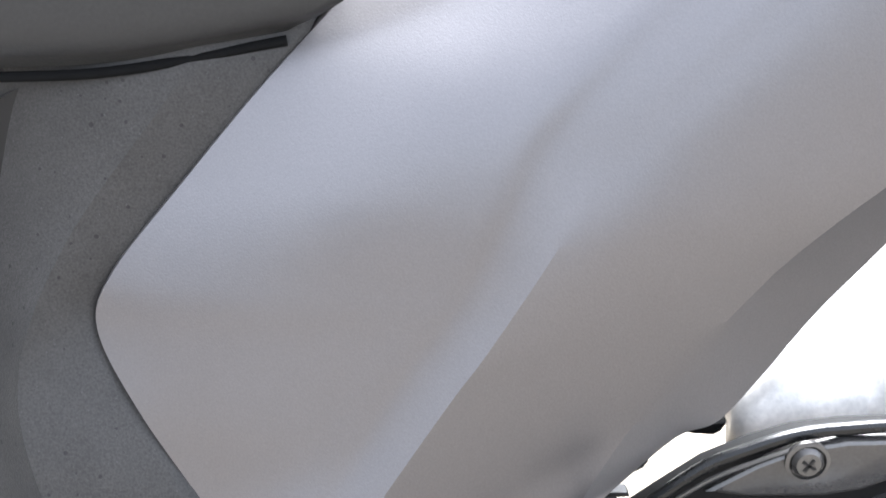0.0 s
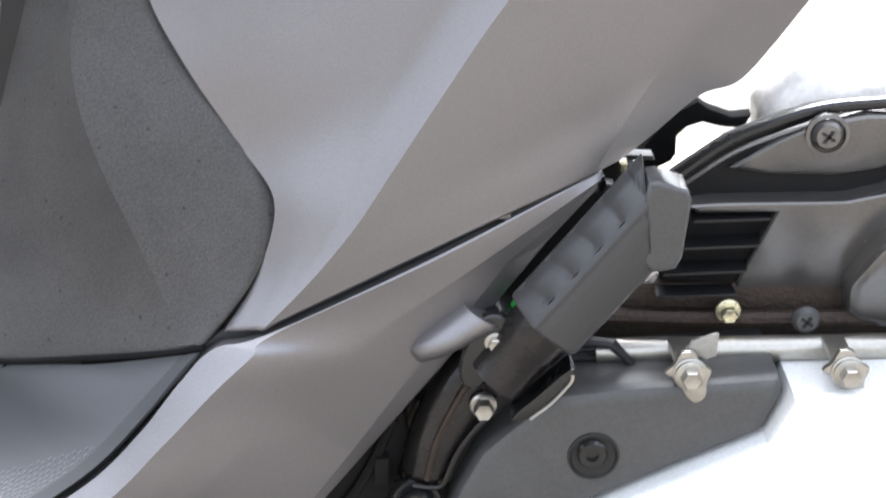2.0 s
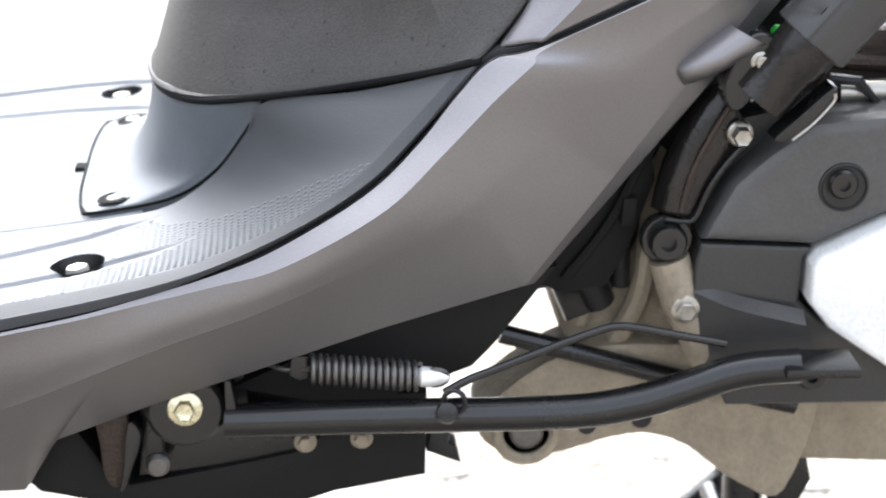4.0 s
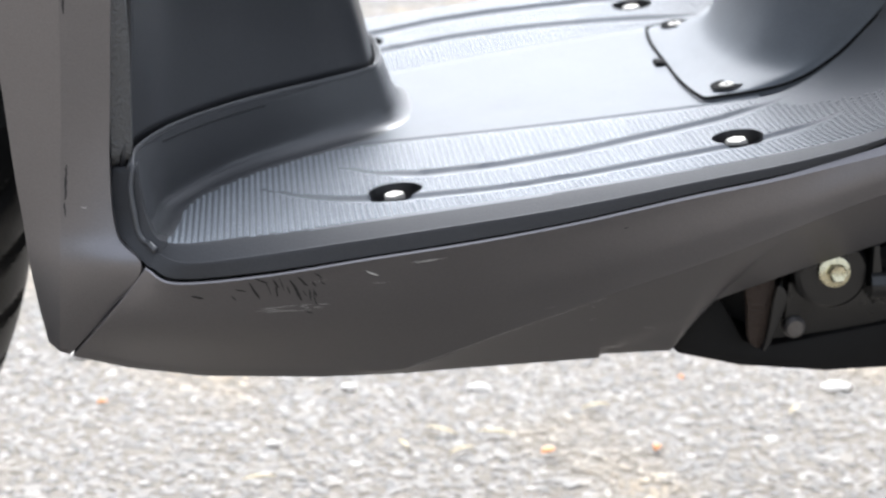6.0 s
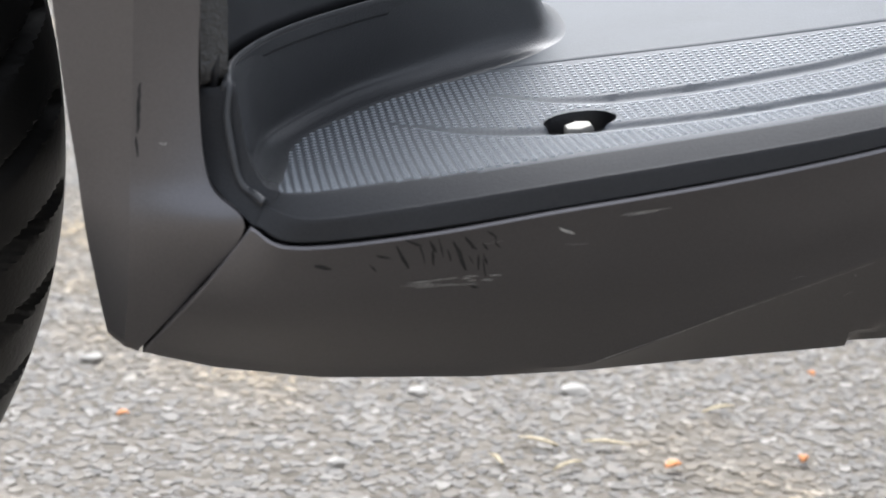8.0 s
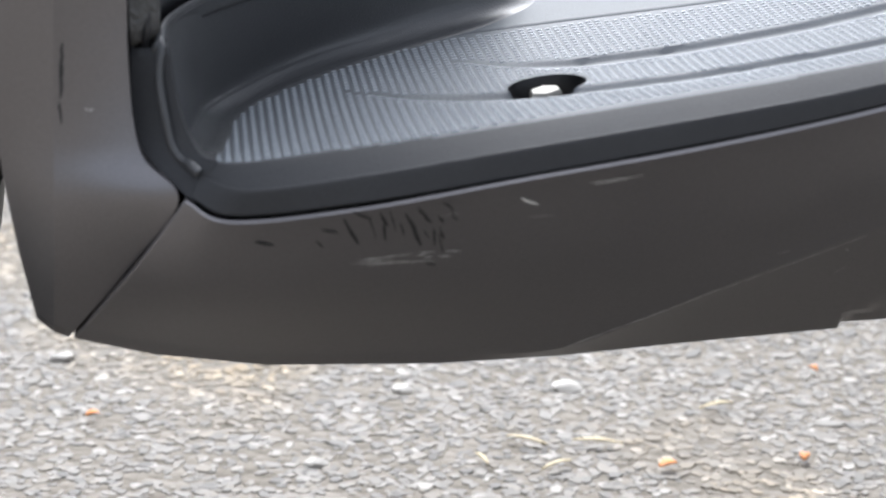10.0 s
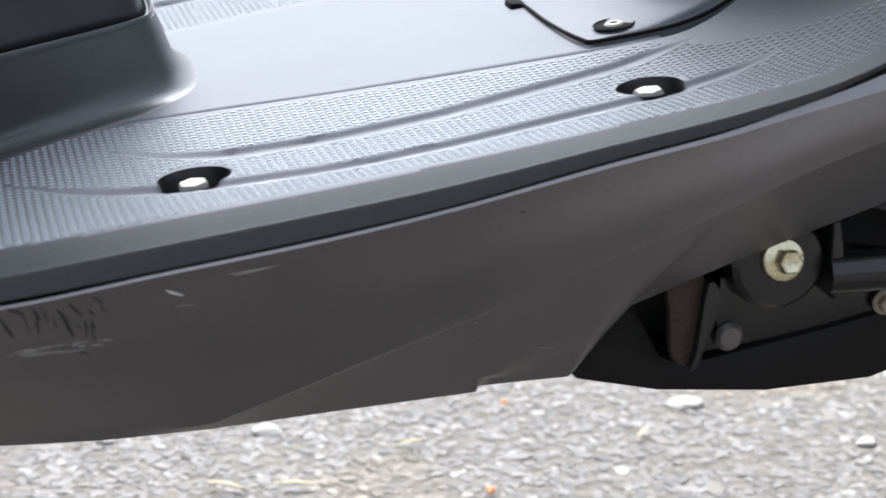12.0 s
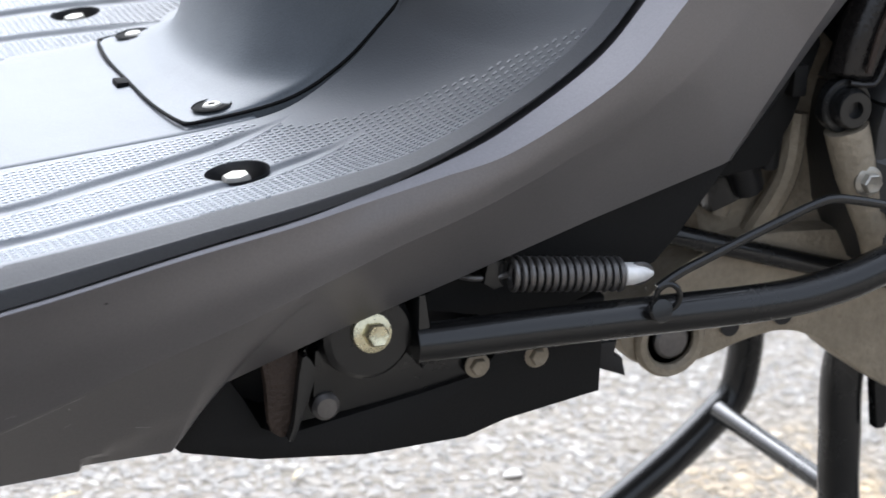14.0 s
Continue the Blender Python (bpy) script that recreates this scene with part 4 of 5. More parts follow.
def ring(c, r, wire, axis=(0, 1, 0), squash=1.0, n=28):
    q = Vector(axis).to_track_quat("Z", "Y").to_matrix()
    pts = [V(c) + q @ Vector((r * math.cos(6.2832 * i / n), r * squash * math.sin(6.2832 * i / n), 0)) for i in range(n + 1)]
    return tube(pts, wire, 8, cap=False)


helix = []
sa, sb = V((.0915, -.0195, .2655)), V((.1345, -.0200, .2618))
sd = (sb - sa).normalized()
sw = sd.orthogonal().normalized()
sw2 = sd.cross(sw)
for i in range(15 * 16 + 1):
    a = 6.2832 * i / 16
    helix.append(sa.lerp(sb, i / (15 * 16)) + .0054 * (math.cos(a) * sw + math.sin(a) * sw2))
spring = part("stand_spring", tube(helix, .00105, 7), STEEL_DARK, scooter, "coiled steel stand spring")
part("spring_eye", ring((.1405, -.0205, .2615), .0050, .0010, (0, 1, .15), .72), STEEL_DARK, spring)
part("spring_plug", lathe([(.0030, -.001), (.0041, .0005), (.0040, .004), (.0028, .0085), (.0012, .0115), (0, .012)], (.1345, -.0202, .2618), (.0112, -.0006, -.0004), 20), ALLOY, spring, "bright worn spring end")
part("spring_tail", tube([(.0915, -.0195, .2655), (.0885, -.017, .2640), (.080, -.014, .2632), (.071, -.008, .2645)], .0011, 8, 12), STEEL_DARK, spring)
part("spring_anchor", prism([(.084, .270), (.0905, .270), (.0905, .2605), (.087, .2595), (.083, .262)], -.018, -.006, .001), BLACK_METAL, spring)
part("stand_hook_ring", ring((.1475, -.0305, .2555), .0042, .0011, (.3, 1, .2), 1.25), BLACK_METAL, stand)
part("hook_rod", tube([(.1435, -.030, .2590), (.152, -.030, .2640), (.162, -.030, .2682), (.186, -.030, .2780), (.204, -.030, .2848), (.2115, -.030, .2862), (.220, -.0295, .2850), (.2355, -.0285, .2815), (.255, -.024, .276)], .0017, 10, 50), BLACK_METAL, stand, "bent black steel rod")
for p in ((.0895, .0005, .2248), (.1125, .0005, .2262)):
    hex_bolt(p, .0032, CASTING, mount, h=.003, label="dirty zinc mount bolt")
part("frame_bar", tube([(.172, .032, .2588), (.247, .030, .2382), (.30, .03, .225)], .0042, 14), BLACK_METAL, scooter, "black frame bar")

# crankcase
case = part("crankcase", prism([(.200, .252), (.196, .300), (.214, .345), (.26, .372), (.44, .390), (.46, .30), (.42, .2), (.32, .19), (.27, .20), (.235, .225)], .045, .20, .006, 4), CASTING, scooter, "dirty cast aluminium crankcase")
part("case_foot", prism([(.1635, .2150), (.1690, .2050), (.1830, .1995), (.2000, .2018), (.2200, .2080), (.2380, .2098), (.2560, .2030), (.278, .186), (.300, .182), (.306, .24), (.215, .252), (.170, .228)], .034, .065, .003, 5), CASTING, case)
part("foot_boss", lathe([(.0150, -.004), (.0150, .002), (.0138, .0036), (.0115, .0036), (.0100, .002), (.0100, .0)], (.1845, .034, .2125), n=36), CASTING, case)
part("foot_bush", lathe([(.0072, 0), (.0072, .003), (.0060, .004), (.0045, .0042), (0, .0042)], (.1845, .0345, .2125), n=24), STEEL_DARK, case)
part("foot_hole", lathe([(.0040, 0), (.0040, .0015), (0, .0015)], (.2105, .0335, .2155), n=20), BLACK, case)
part("foot_hole", lathe([(.0045, 0), (.0045, .0015), (0, .0015)], (.2340, .0335, .2185), n=20), BLACK, case)
for a, b in (((.206, .043, .26), (.222, .040, .345)), ((.222, .042, .25), (.234, .036, .30))):
    part("case_rib", tube([a, tuple(V(a).lerp(V(b), .5) + Vector((.003, -.004, 0))), b], .005, 10, 10), CASTING, case)
part("case_arm", tube([(.236, .004, .302), (.242, .003, .284), (.252, .003, .262), (.262, .008, .240)], [.0085, .0082, .0068, .0060], 16), CASTING, case, "pale cast arm")
part("arm_boss", lathe([(.0105, 0), (.0105, .005), (.0098, .006)], (.2345, .008, .3105), n=28), BLACK_METAL, case)
socket_screw((.2345, .0015, .3105), .0078, BLACK_METAL, case, h=.005, label="black socket screw")
hex_bolt((.2425, -.0035, .2830), .0040, STEEL, case, h=.004)
hex_bolt((.2265, .028, .3270), .0042, STEEL_DARK, case, h=.005, label="steel case bolt")
part("rear_frame_plate", prism([(.186, .302), (.222, .347), (.236, .366), (.246, .358), (.232, .330), (.229, .30), (.216, .268), (.200, .262), (.192, .28)], .034, .05, .003), BLACK_METAL, scooter, "black frame plate behind the skirt")
part("frame_shroud", join(prism([(.176, .290), (.212, .335), (.228, .352), (.232, .330), (.223, .302), (.214, .284), (.195, .281)], .020, .028, .0015), tube([(.196, .019, .288), (.213, .018, .312), (.226, .018, .340)], .0022, 8, 14), tube([(.186, .019, .291), (.204, .018, .316), (.222, .018, .345)], .0016, 8, 14), box((.221, .018, .318), (.006, .008, .012), .001)), PAN_PLASTIC, scooter, "black plastic frame shroud")
part("breather_hose", tube([(.175, .03, .283), (.192, .028, .288), (.206, .030, .285), (.214, .034, .272)], .0065, 12, 16), BLACK, scooter, "black rubber hose")
part("breather_hose", tube([(.205, .034, .345), (.212, .030, .32), (.220, .030, .30), (.222, .034, .28)], .0042, 12, 16), BLACK, scooter, "black rubber hose")

# drive cover
drive = part("drive_cover", prism([(.2895, .3610), (.320, .3640), (.346, .3652), (.3735, .3672), (.3758, .3600), (.3685, .3440), (.347, .3345), (.317, .3205), (.2935, .3095), (.2475, .3118),
                                   (.2510, .3200), (.2595, .3360), (.2720, .3475)], -.0045, .05, .0065, 0, 4), ENGINE_BLACK, scooter, "satin black drive cover")
part("lower_drive_cover", prism([(.2475, .3104), (.2925, .3084), (.2895, .3045), (.2888, .2860), (.2975, .2775), (.330, .2610), (.330, .240), (.262, .240), (.2500, .262), (.2452, .285), (.2458, .302)], -.0035, .05, .003, 0, 3), LOWER_COVER, drive)
part("cover_crease", net([[(.2462, .0, .2955), (.262, -.0042, .2895), (.290, -.0075, .2835)], [(.2458, -.0036, .2900), (.262, -.0105, .2850), (.2905, -.0125, .2785)], [(.2470, -.0035, .2720), (.264, -.0080, .2640), (.300, -.0095, .2560)]], 14, 4, (1,)), LOWER_COVER, drive)
# a black disc on the surface; its colour alone gives the recess its shade
part("dark_recess_disc", lathe([(.0102, 0), (.0100, .0010), (.0092, .0012), (.0086, .0004), (0, .0003)], (.3030, -.0043, .3345), n=36), GAP_FILL, drive)
socket_screw((.3024, -.0046, .3360), .0060, BLACK_METAL, drive, h=.0030, label="black socket screw")
socket_screw((.2960, -.0040, .2540), .0060, BLACK_METAL, drive, h=.0045)
silver = part("side_cover", prism([(.2945, .3073), (.317, .3185), (.347, .3325), (.3690, .3424), (.3775, .3590), (.3782, .3625), (.43, .3635), (.49, .355), (.52, .32), (.52, .25), (.345, .246), (.3000, .2765), (.2915, .2870), (.2915, .3030)], -.0120, .04, .006, 0, 4), SILVER, scooter, "silver painted engine side cover")
part("cover_badge", lathe([(.0265, 0), (.0265, .0006), (.0250, .0009), (.0245, .0004), (0, .0006)], (.3690, -.0119, .2960), n=64), SILVER, silver)
part("case_rail", tube([(.306, .024, .3655), (.33, .022, .3668), (.46, .022, .3672)], .0052, 16), STEEL, scooter, "dull chrome rail over the drive cover")
for dx in (0, .0605):
    tab = part("rail_clip", prism([(.3290 + dx, .3705), (.3325 + dx, .3740), (.3350 + dx, .3790), (.3400 + dx, .3790), (.3430 + dx, .3740), (.3470 + dx, .3712), (.3455 + dx, .3660), (.3452 + dx, .3600),
                                   (.3415 + dx, .3575), (.3380 + dx, .3600), (.3340 + dx, .3670)], -.0060, -.0035, .0010, 3), STEEL, scooter, "pale zinc clip")
    if dx == 0:
        part("clip_fin", prism([(.3370, .3790), (.3400, .3825), (.3485, .3858), (.3495, .3850), (.3490, .3760), (.3450, .3745)], -.0030, -.0016, .0006), WORN_BOLT, tab)
    part("clip_arm", box((.338 + dx, .009, .3715), (.009, .026, .0025), .0008), STEEL, tab)
    part("clip_washer", lathe([(.0066, 0), (.0066, .0012), (.0060, .0016), (.0040, .0016)], (.3385 + dx, -.0058, .3705), n=28), STEEL, tab)
    hex_bolt((.3385 + dx, -.0070, .3705), .0040, STEEL, tab, h=.005)
part("engine_top_ledge", prism([(.285, .352), (.46, .352), (.46, .386), (.30, .388)], .040, .09, .002), RUSTY, scooter, "oily brown engine top")
hex_bolt((.3580, .029, .3805), .0034, BRASS, scooter, h=.005, label="yellow zinc bolt")
part("ledge_pipe", tube([(.30, .036, .376), (.36, .034, .3745), (.45, .034, .3745)], .0035, 10, 14), RUSTY, scooter)
tri = part("cooling_grille", tube([(.300, .018, .3730), (.311, .016, .3725), (.3285, .016, .3545), (.2940, .018, .3545)], .0024, 8), BLACK, scooter, "black cooling grille")
for z in (.3590, .3630, .3670):
    part("slat", tube([(.296, .022, z), (.3225 - (z - .359) * .9, .022, z)], .0010, 6), BLACK, tri)

# air cleaner
def lean(bm, z, k):
    for v in bm.verts:
        v.co.y += k * (z - v.co.z)
    return bm


air = part("air_cleaner", prism([(.3300, .4280), (.340, .4355), (.356, .4470), (.373, .4545), (.389, .4595), (.407, .4615), (.44, .4620), (.52, .455), (.52, .372), (.36, .3825), (.333, .388), (.322, .41)], .042, .050, .002), PAN_PLASTIC, scooter, "bronze grey air cleaner with black grille")
part("upper_lobe", lean(prism([(.3563, .4360), (.365, .4420), (.375, .4490), (.389, .4560), (.4078, .4595), (.43, .4595), (.52, .453), (.52, .447), (.43, .4414), (.4166, .4347), (.4015, .4322), (.3726, .4328)], .034, .05, .003, 0, 3), .4560, .25), AIRBOX, air)
part("lower_lobe", lean(prism([(.3400, .4240), (.3550, .4250), (.4015, .4252), (.4166, .4285), (.430, .4345), (.52, .440), (.52, .380), (.3610, .3830), (.3665, .3980), (.3752, .4205), (.3450, .4205)], .030, .06, .0035, 0, 3), .4270, .24), AIRBOX, air)
part("rear_dome", lean(prism([(.4045, .3860), (.4095, .4005), (.4210, .4150), (.45, .4270), (.52, .432), (.52, .368), (.42, .3700)], .016, .05, .006, 4, 4), .4200, .30), AIRBOX, air)
part("top_rim", tube([(.3225, .040, .4225), (.3350, .039, .4320), (.3560, .039, .4475), (.3730, .039, .4548), (.3890, .039, .4600), (.407, .039, .4622), (.44, .039, .4625), (.52, .039, .455)], .0026, 10, 50), BLACK_METAL, air)
part("rim_highlight_lip", tube([(.3340, .036, .4275), (.3560, .035, .4435), (.3740, .035, .4515), (.3900, .035, .4572)], .0010, 8, 30), AIRBOX, air)
for a, b in (((.343, .4185), (.3728, .4192)), ((.338, .4070), (.3695, .4080)), ((.332, .3960), (.3650, .3972)), ((.330, .3865), (.3610, .3870))):
    part("slat", net([[(a[0], .040, a[1]), (b[0], .040, b[1])], [(a[0], .030, a[1] - .0002), (b[0], .030, b[1] - .0002)], [(a[0], .030, a[1] - .0012), (b[0], .030, b[1] - .0012)], [(a[0], .040, a[1] - .002), (b[0], .040, b[1] - .002)]], 4, 1, (1, 2)), BLACK, air)
part("screw_seat", lathe([(.0085, .0), (.0085, .002), (.0070, .0024), (.0068, .001)], (.3930, .0345, .4520), n=30, cap=False), AIRBOX, air)
socket_screw((.3930, .0340, .4520), .0062, AIRBOX, air, h=.004, cross=True, label="grey cross-head screw")
socket_screw((.3890, .0285, .3765), .0055, ENGINE_BLACK, air, h=.004, cross=True)
part("support_tab", prism([(0.326, 0.4272), (0.333, 0.4367), (0.342, 0.4457), (0.35, 0.4502), (0.354, 0.4472), (0.364, 0.4434), (0.372, 0.4442), (0.37, 0.4402), (0.367, 0.4384), (0.359, 0.4392), (0.352, 0.4412), (0.346, 0.4392), (0.342, 0.4352), (0.342, 0.4272), (0.34, 0.4242), (0.33, 0.4192)], .078, .086, .0012), GAP, scooter, "glossy black support tab")
part("harness_clip", prism([(.3140, .4505), (.3240, .4500), (.3250, .4480), (.3150, .4480)], .018, .024, .0006), BLACK, scooter, "black plastic clip")
part("harness_clip", prism([(.3052, .4350), (.3070, .4390), (.3100, .4382), (.3090, .4350)], .018, .024, .0006), BLACK, scooter, "black plastic clip")
part("harness_clip", prism([(.3125, .4455), (.3150, .4460), (.3150, .4400), (.3120, .4395)], .020, .026, .0006), BRASS, scooter, "yellowed metal clip")
part("damper", tube([(.420, .125, .430), (.52, .125, .548), (.58, .125, .62)], .026, 40, 20), ALLOY, scooter, "pale painted rear damper body")


casting = part("intake_casting", lump((.408, .085, .444), (.034, .02, .028), 4.0), ALLOY, scooter, "pale alloy intake casting", 0, 70)
part("casting_neck", lump((.448, .085, .452), (.034, .02, .024), 7.0), ALLOY, casting, "", 0, 70)

# passenger peg, folded up
PA = Vector((.62, -.06, .782)).normalized()
PW = Vector((-.784, 0, .62)).normalized()
PN = PW.cross(PA).normalized()
if PN.y > 0:
    PN = -PN
P0 = Vector((.2845, -.0160, .3945))
SECTION = [(-.0115, -.006), (-.0115, .006), (-.0085, .0105), (.0000, .0122), (.0085, .0115), (.0120, .0085), (.0190, -.0010), (.0190, -.006)]


# its corners are cut once
ring_ = SECTION + SECTION[:1]
SECTION = [q for (a, b), (c, d) in zip(ring_, ring_[1:]) for q in ((a * .78 + c * .22, b * .78 + d * .22), (a * .22 + c * .78, b * .22 + d * .78))]


def peg_rows(t0, t1, n, scale=1.0, scallop=True, slant=0.0):
    rows = []
    loop = SECTION + SECTION[:1]
    for i in range(n):
        t = t0 + (t1 - t0) * i / (n - 1)
        row = []
        for (a, b), (c, d) in zip(loop, loop[1:]):
            for j in range(4):
                w, h = (a + (c - a) * j / 4) * scale, (b + (d - b) * j / 4) * scale
                if scallop and w > .0100 and h > -.003:
                    ph = (t + slant * 0.6 * (w + .0115) - .004) / .0088
                    if 0 < ph < 6:
                        k = (1 - abs(math.sin(math.pi * ph)) ** 0.8) * min(1, (w - .0100) / .003)
                        w -= .0008 * k
                        h -= .0007 * k
                if scallop and abs(h - .0117) < .0006 and w > .006:
                    h -= .0004
                if scallop:
                    q = t + slant * (w + .0115) * (i / (n - 1))
                else:
                    near, far = t0 + slant * (w + .0115), min(t1 + 1.75 * (w + .0115), .0765)
                    g = i / (n - 1)
                    q = near + (max(far, near + .004) - near) * g
                    e = max(0, (g - .45) / .55)
                    k = 1 - .30 * (1 - math.sqrt(max(0, 1 - e * e)))
                    w, h = .003 + (w - .003) * k, .002 + (h - .002) * k
                row.append(P0 + PA * q + PW * w + PN * h)
        rows.append(row)
    return rows


def peg_mesh(rows, bev):
    bm = grid_mesh(rows, None, True)
    n = len(rows[0])
    bm.verts.ensure_lookup_table()
    ends = [bm.faces.new(bm.verts[:n]), bm.faces.new(bm.verts[(len(rows) - 1) * n:])]
    bmesh.ops.recalc_face_normals(bm, faces=bm.faces)
    if bev:
        bmesh.ops.bevel(bm, geom=list({e for f in ends for e in f.edges}), offset=bev, segments=2, affect="EDGES", profile=0.6)
    return bm


peg = part("passenger_peg", peg_mesh(peg_rows(.0, .0430, 120, slant=1.0), .001), PEG_RUBBER, scooter, "dark grey rubber passenger peg, folded up", 0, 50)
part("peg_end_cap", prism([(.3165, .4580), (.3200, .4585), (.3305, .4548), (.3322, .4515), (.3298, .4290), (.3275, .4245), (.3190, .4230), (.3160, .4265), (.3150, .4330), (.3150, .4480)], -.0305, -.0145, .0020, 0, 3), PEG_CAP, peg, "smooth grey end cap", 0, 60)
part("peg_seam", tube([P0 + PA * (.004 + .0495 * k / 20) + PW * (.0108 + .00008 * math.sin(2.1 * k)) + PN * .0090 for k in range(21)], .00028, 6), GAP, peg)
part("peg_socket", lathe([(.0118, -.030), (.0118, -.012), (.0128, -.010), (.0128, .002), (.0105, .003)], P0 - PN * .004 + PW * .002, PA, 28), OILY, peg, "oily dark steel socket")
part("socket_flange", prism([(.2920, .3790), (.2925, .3740), (.2850, .3650), (.2770, .3580), (.2700, .3580), (.2790, .3670)], -.018, -.006, .0008, 3), BLACK_METAL, peg)
part("flange_edge", tube([(.2926, -.0180, .3765), (.2920, -.0182, .3732), (.2850, -.0182, .3648), (.2772, -.0180, .3580)], .0007, 8, 16), STEEL, peg)
yoke = part("peg_yoke", prism([(.2555, .3930), (.2620, .3990), (.2690, .3975), (.2735, .3950), (.2720, .3890), (.2610, .3720), (.2545, .3680), (.2505, .3760)], -.0130, -.0085, .0018, 3, 3), BLACK_METAL, scooter, "glossy black peg yoke")
part("yoke_body", prism([(.2540, .3840), (.2620, .3970), (.2720, .3940), (.2700, .3830), (.2600, .3700), (.2520, .3700)], -.0085, .016, .002, 3), BLACK_METAL, yoke)
part("yoke_edge", tube([(.2738, -.0128, .3945), (.2722, -.0132, .3888), (.2668, -.0132, .3800), (.2612, -.0130, .3722)], .0008, 8, 16), STEEL_DARK, yoke)
hex_bolt((.2638, -.0128, .3880), .0027, STEEL, yoke, h=.003)
part("green_mark", lump((.2735, .002, .3965), (.0028, .003, .0024), 2.0), GREEN, scooter, "green paint mark")
hanger = part("peg_hanger", net([[(.2500, .010, .3745), (.2400, .010, .3600), (.2320, .010, .3400), (.2285, .010, .3220)], [(.2530, .002, .3735), (.2440, .001, .3590), (.2365, .001, .3390), (.2335, .002, .3215)],
                                 [(.2600, .000, .3640), (.2540, -.001, .3520), (.2470, -.001, .3370), (.2420, .000, .3210)], [(.2660, .006, .3560), (.2590, .004, .3450), (.2510, .004, .3330), (.2455, .006, .3200)]], 30, 5, ()), OILY, scooter, "rust-stained black peg hanger", 0.004)
part("hanger_rib", tube([(.2570, -.003, .3700), (.2490, -.003, .3560), (.2420, -.003, .3400), (.2385, -.003, .3240)], .0013, 8, 20), RUSTY, hanger)
part("hanger_edge", tube([(.2650, .000, .3530), (.2570, .000, .3440), (.2500, .000, .3330), (.2450, .000, .3205), (.2400, .0, .3190), (.2330, .0, .3200)], .0012, 8, 24), OILY, hanger)
hex_bolt((.2602, -.0015, .3562), .0040, STEEL, hanger, flange=1.3, h=.006, label="bright zinc hanger bolt")
# black plate laid in as the dark between hanger and drive cover
part("engine_gap_plate", prism([(.243, .318), (.25, .345), (.262, .357), (.285, .362), (.27, .33), (.25, .312)], .014, .02, 0), GAP_FILL, scooter)
# another added sheet, black for the deep shade between skirt and peg
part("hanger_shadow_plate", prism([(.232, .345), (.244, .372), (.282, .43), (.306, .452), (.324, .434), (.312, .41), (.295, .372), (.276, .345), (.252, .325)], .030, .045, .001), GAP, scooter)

# centre stand
cs = part("centre_stand", tube([(.305, .07, .215), (.2905, .07, .18), (.2920, .07, .14), (.2950, .07, .11), (.302, .066, .05), (.308, .064, .008)], .0092, 20, 40), BLACK_METAL, scooter, "black tubular centre stand carrying the weight")
part("stand_leg", tube([(.318, .20, .215), (.3195, .20, .15), (.3186, .20, .124), (.3150, .20, .1085), (.3060, .20, .0985), (.282, .20, .077), (.255, .203, .054), (.20, .208, .009)], .0088, 20, 50), BLACK_METAL, cs)
part("stand_brace", tube([(.3020, .19, .1050), (.3000, .13, .109), (.2980, .08, .1125)], .0050, 14), BLACK_METAL, cs)
part("stand_gusset", prism([(.278, .208), (.312, .200), (.318, .175), (.306, .150), (.302, .150), (.298, .175), (.286, .184)], .058, .064, .001), BLACK_METAL, cs)
part("foot_plate", box((.309, .064, .004), (.034, .024, .008), .002), BLACK_METAL, cs)
part("foot_plate", box((.196, .208, .004), (.034, .024, .008), .002), BLACK_METAL, cs)
part("stand_lever", tube([(.306, .064, .05), (.316, .060, .10), (.330, .058, .115), (.35, .05, .105)], .005, 12, 16), BLACK_METAL, cs)


# wheels
def tyre(c, R, w, grooves):
    na, ns = (1150, 56) if grooves > .004 else (300, 30)
    rows = []
    for i in range(na):
        a = 2 * math.pi * i / na
        row = []
        for j in range(ns):
            s = -1 + 2 * j / (ns - 1)
            ang = s * 2.1
            y = w / 2 * math.sin(ang) / 1.0
            r = R - w * 0.46 + w * 0.46 * math.cos(ang)
            if abs(s) < 0.78:
                ph = (a * 44 / (2 * math.pi) - (abs(s) ** 1.6) * 2.2 + (0.5 if s > 0 else 0)) % 1
                k = max(0, 1 - abs(ph - 0.5) / 0.12)
                cut = 1 if 0.06 < abs(s) < 0.74 else 0
                r -= grooves * min(1, 2.2 * k) * cut
            row.append(V((c[0] + r * math.sin(a), c[1] + y, c[2] + r * math.cos(a))))
        rows.append(row)
    rows.append(rows[0])
    bm = grid_mesh(rows, None)
    bmesh.ops.remove_doubles(bm, verts=bm.verts, dist=1e-6)
    bmesh.ops.recalc_face_normals(bm, faces=bm.faces)
    return bm


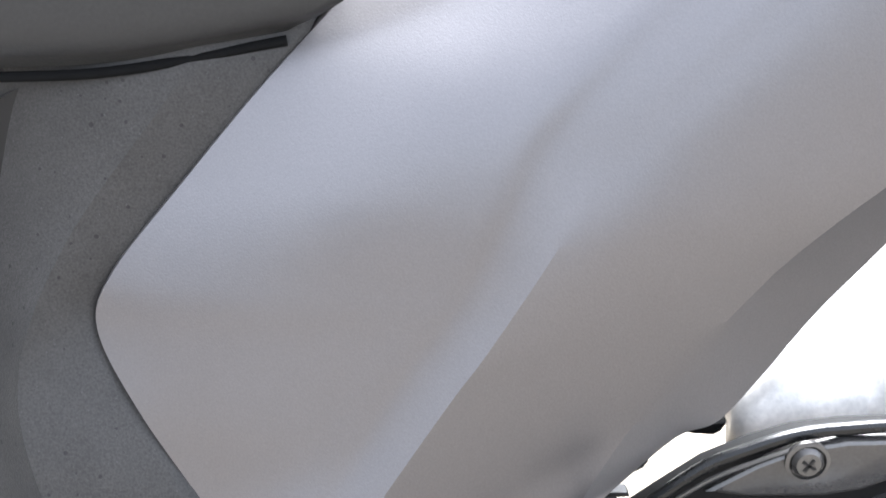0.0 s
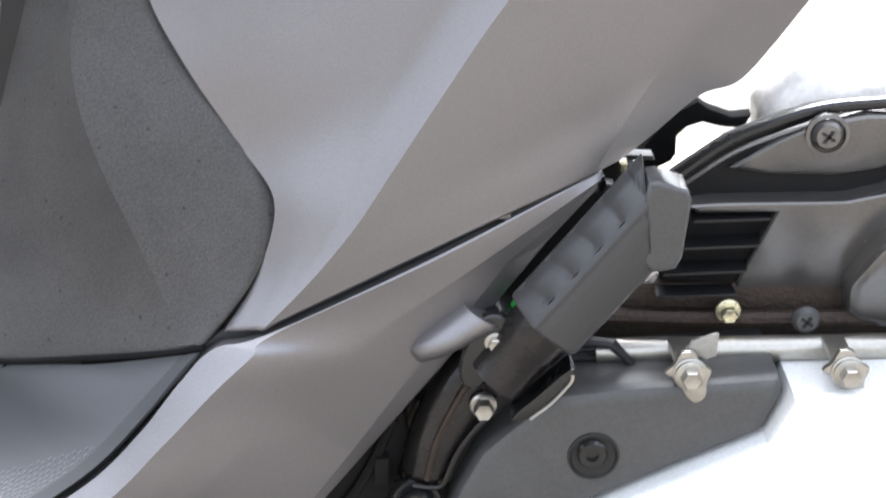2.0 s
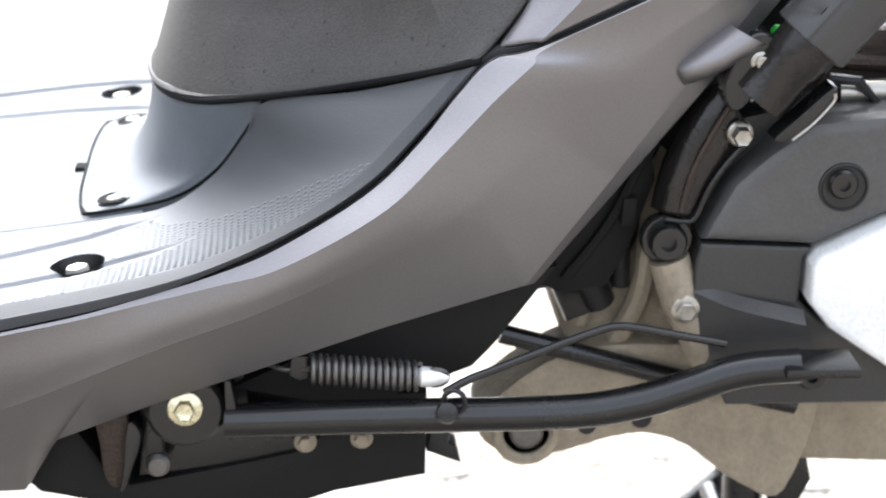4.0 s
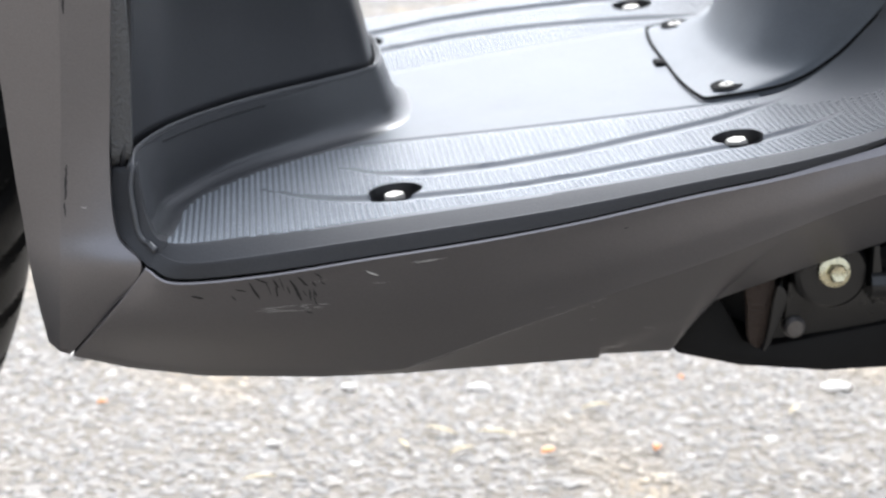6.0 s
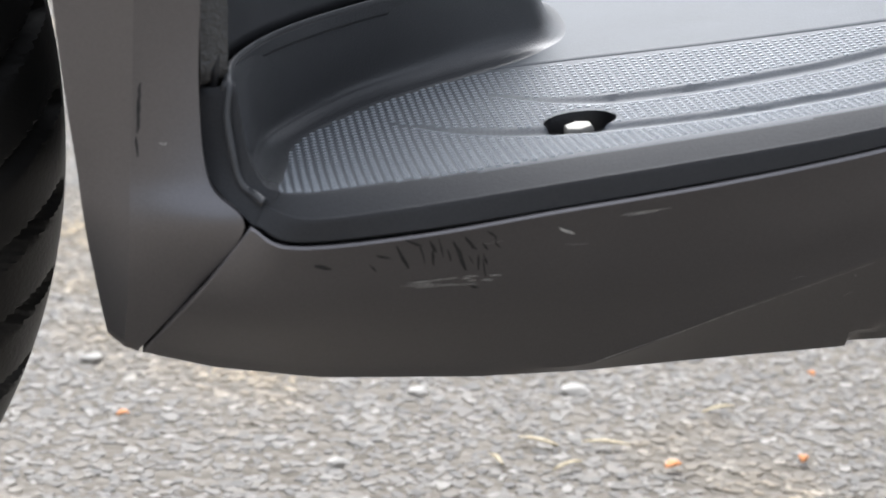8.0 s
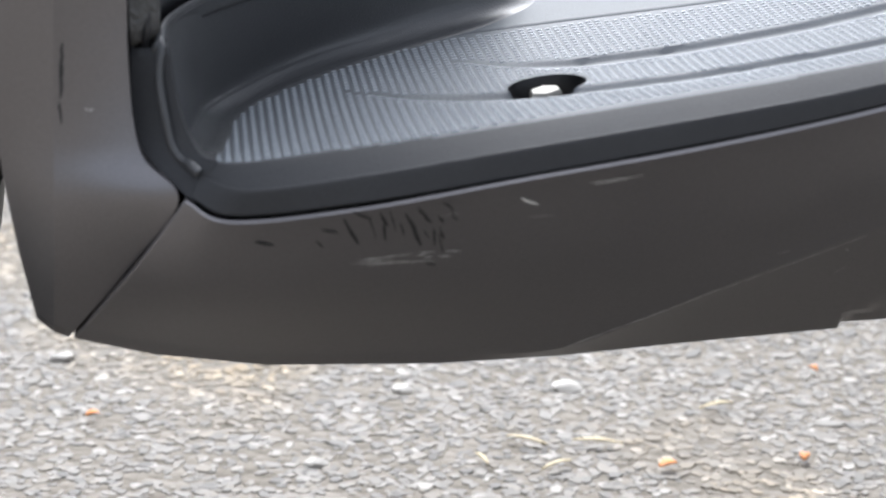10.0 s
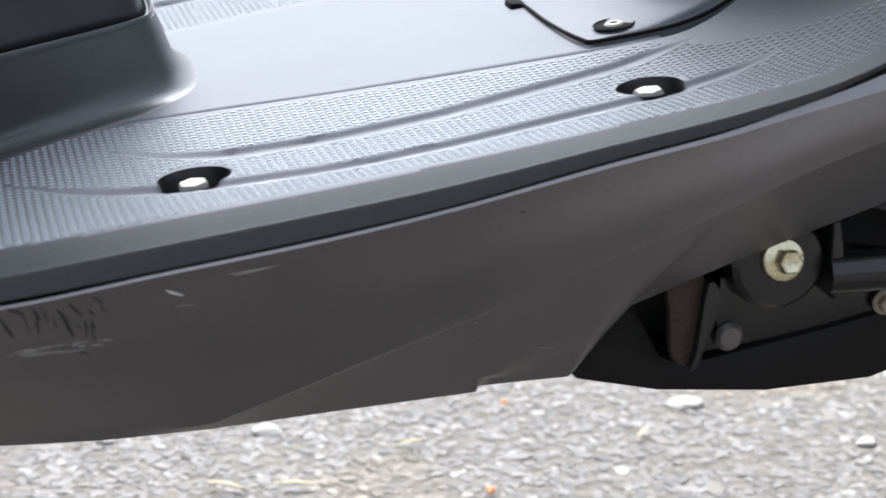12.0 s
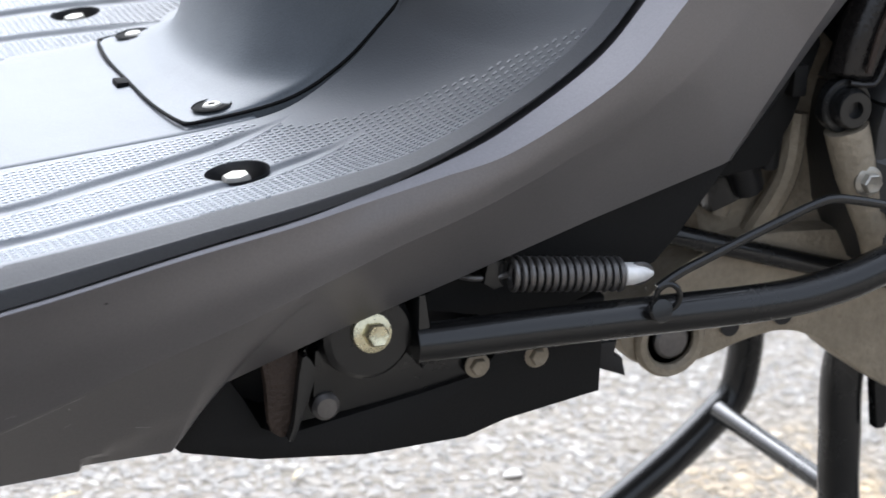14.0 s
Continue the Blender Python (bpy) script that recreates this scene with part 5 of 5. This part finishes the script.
for name, c, R in (("front_wheel", (-.5495, YC, .2415), .2415), ("rear_wheel", (.712, YC, .2480), .240)):
    wheel = new(name)
    wheel.parent = scooter
    part("tyre", tyre(c, R, .096, .0045 if name == "front_wheel" else .003), TYRE, wheel, "black road tyre with curved grooves")
    rim = part("rim", lathe([(.150, -.03), (.156, -.034), (.150, -.022), (.140, -.02), (.140, .02), (.150, .022), (.156, .034), (.150, .03)], c, (0, -1, 0), 64, False), ENGINE_BLACK, wheel)
    part("hub", lathe([(.03, -.04), (.036, -.03), (.036, .03), (.03, .04)], c, (0, -1, 0), 32), ENGINE_BLACK, wheel)
    for k in range(5):
        a = 2 * math.pi * k / 5
        part("spoke", tube([V(c) + Vector((.03 * math.sin(a), 0, .03 * math.cos(a))), V(c) + Vector((.142 * math.sin(a + .2), 0, .142 * math.cos(a + .2)))], .011, 8), ENGINE_BLACK, wheel)
fork = part("front_fork", tube([(-.553, YC - .07, .2415), (-.50, YC - .07, .38), (-.46, YC - .07, .50)], .015, 16), BLACK_METAL, scooter)
part("axle", tube([(-.553, YC - .075, .2415), (-.553, YC + .04, .2415)], .008, 12), BLACK_METAL, fork)

# scuffs, scratches and a painted edge glint in the skirt and leg shield
def mark(tree, strokes, mat, name, owner, lift=0.00025):
    """Thin scrapes and edge glints that lie on a panel; each stroke: x, z, x, z, width."""
    for x0, z0, x1, z1, w in strokes:
        d = Vector((x1 - x0, 0, z1 - z0))
        side = Vector((-d.z, 0, d.x)).normalized()
        n = max(2, int(d.length / 0.002) + 1)
        rows = []
        for i in range(n + 1):
            t = i / n
            ww = w * (0.25 + 0.75 * math.sin(math.pi * min(1, max(0, t * 0.9 + 0.05)))) * rng.uniform(0.7, 1.2)
            wob = side * rng.uniform(-0.2, 0.2) * w
            hits = [tree.ray_cast(Vector((x0, -0.3, z0)) + d * t + wob + side * (k * ww), Vector((0, 1, 0)))[0] for k in (-0.5, 0.5)]
            if None not in hits:
                rows.append([h + Vector((0, -lift, 0)) for h in hits])
        if len(rows) > 1:
            part(name, grid_mesh(rows), mat, owner)


near_skirt = [o for o in scooter.children if o.name == "side_skirt"][0]
near_shield = [o for o in scooter.children if o.name == "leg_shield"][0]
sb_ = skirt(False)
skirt_tree = BVHTree.FromBMesh(sb_)
sb_.free()
sb_ = leg_shield(False)
shield_tree = BVHTree.FromBMesh(sb_)
sb_.free()
pale = [(-.1592, .2630, -.1543, .2602, .0011), (-.1415, .2670, -.1270, .2688, .0003), (-.1400, .2664, -.1310, .2679, .0003), (-.0635, .2395, -.0632, .2398, .0010)]
for i in range(10):
    z = .2425 + rng.uniform(-.0016, .0016)
    x = rng.uniform(-.204, -.185)
    pale.append((x, z, x + rng.uniform(.004, .012), z + rng.uniform(.0, .0016), rng.uniform(.00012, .0003)))
for i in range(8):
    x, z = -.181 + rng.uniform(-.005, .006), .2445 + rng.uniform(-.0015, .0015)
    pale.append((x, z, x + rng.uniform(.002, .005), z + rng.uniform(-.0005, .0008), rng.uniform(.00018, .00045)))
# the worn edge where the lower facet begins; pale strokes also paint its highlight
for k in range(15):
    x = -.138 + .0052 * k
    z, rise = (.2046 + (x + .138) * .537, .537) if x < -.10 else (.2250 + (x + .10) * .488, .488)
    run = rng.uniform(.0045, .0072)
    pale.append((x, z, x + run, z + run * rise, rng.uniform(.00024, .00040) * (1 - .03 * k)))
for k in range(7):
    x, z = rng.uniform(-.215, .02), rng.uniform(.222, .262)
    pale.append((x, z, x + rng.uniform(.002, .009), z + rng.uniform(-.0015, .0025), rng.uniform(.00008, .00018)))
mark(skirt_tree, pale, SCRATCH_GLINT, "scratch_glint", near_skirt)
dark = [(-.206, .2575, -.2015, .2490, .0011), (-.2115, .2540, -.2070, .2530, .0007), (-.1895, .2590, -.1845, .2478, .0013), (-.1865, .2605, -.1825, .2555, .0010), (-.1965, .2595, -.1945, .2555, .0007),
        (-.2035, .2600, -.1985, .2575, .0009), (-.183, .2415, -.1800, .2405, .0008), (-.213, .2505, -.2110, .2480, .0006), (-.180, .2625, -.1770, .2600, .0007), (-.2290, .2500, -.2240, .2490, .0012),
        (-.0560, .2805, -.0545, .2808, .0008)]
for k in range(16):
    x, z = rng.uniform(-.200, -.176), rng.uniform(.252, .2605)
    dark.append((x, z, x + rng.uniform(.0008, .0022), z - rng.uniform(.002, .0075), rng.uniform(.0003, .0007)))
mark(skirt_tree, dark, SCUFF, "scuff", near_skirt)
mark(shield_tree, [(-.2775, .302, -.2785, .287, .0011), (-.2790, .286, -.2786, .280, .0008), (-.2760, .375, -.2763, .364, .0009), (-.2605, .285, -.2606, .280, .0008)], SCUFF, "scuff", near_shield)
mark(shield_tree, [(-.2725, .2840, -.2710, .2832, .0004), (-.2710, .2832, -.2705, .2840, .0004)], SCRATCH_GLINT, "scratch_glint", near_shield)
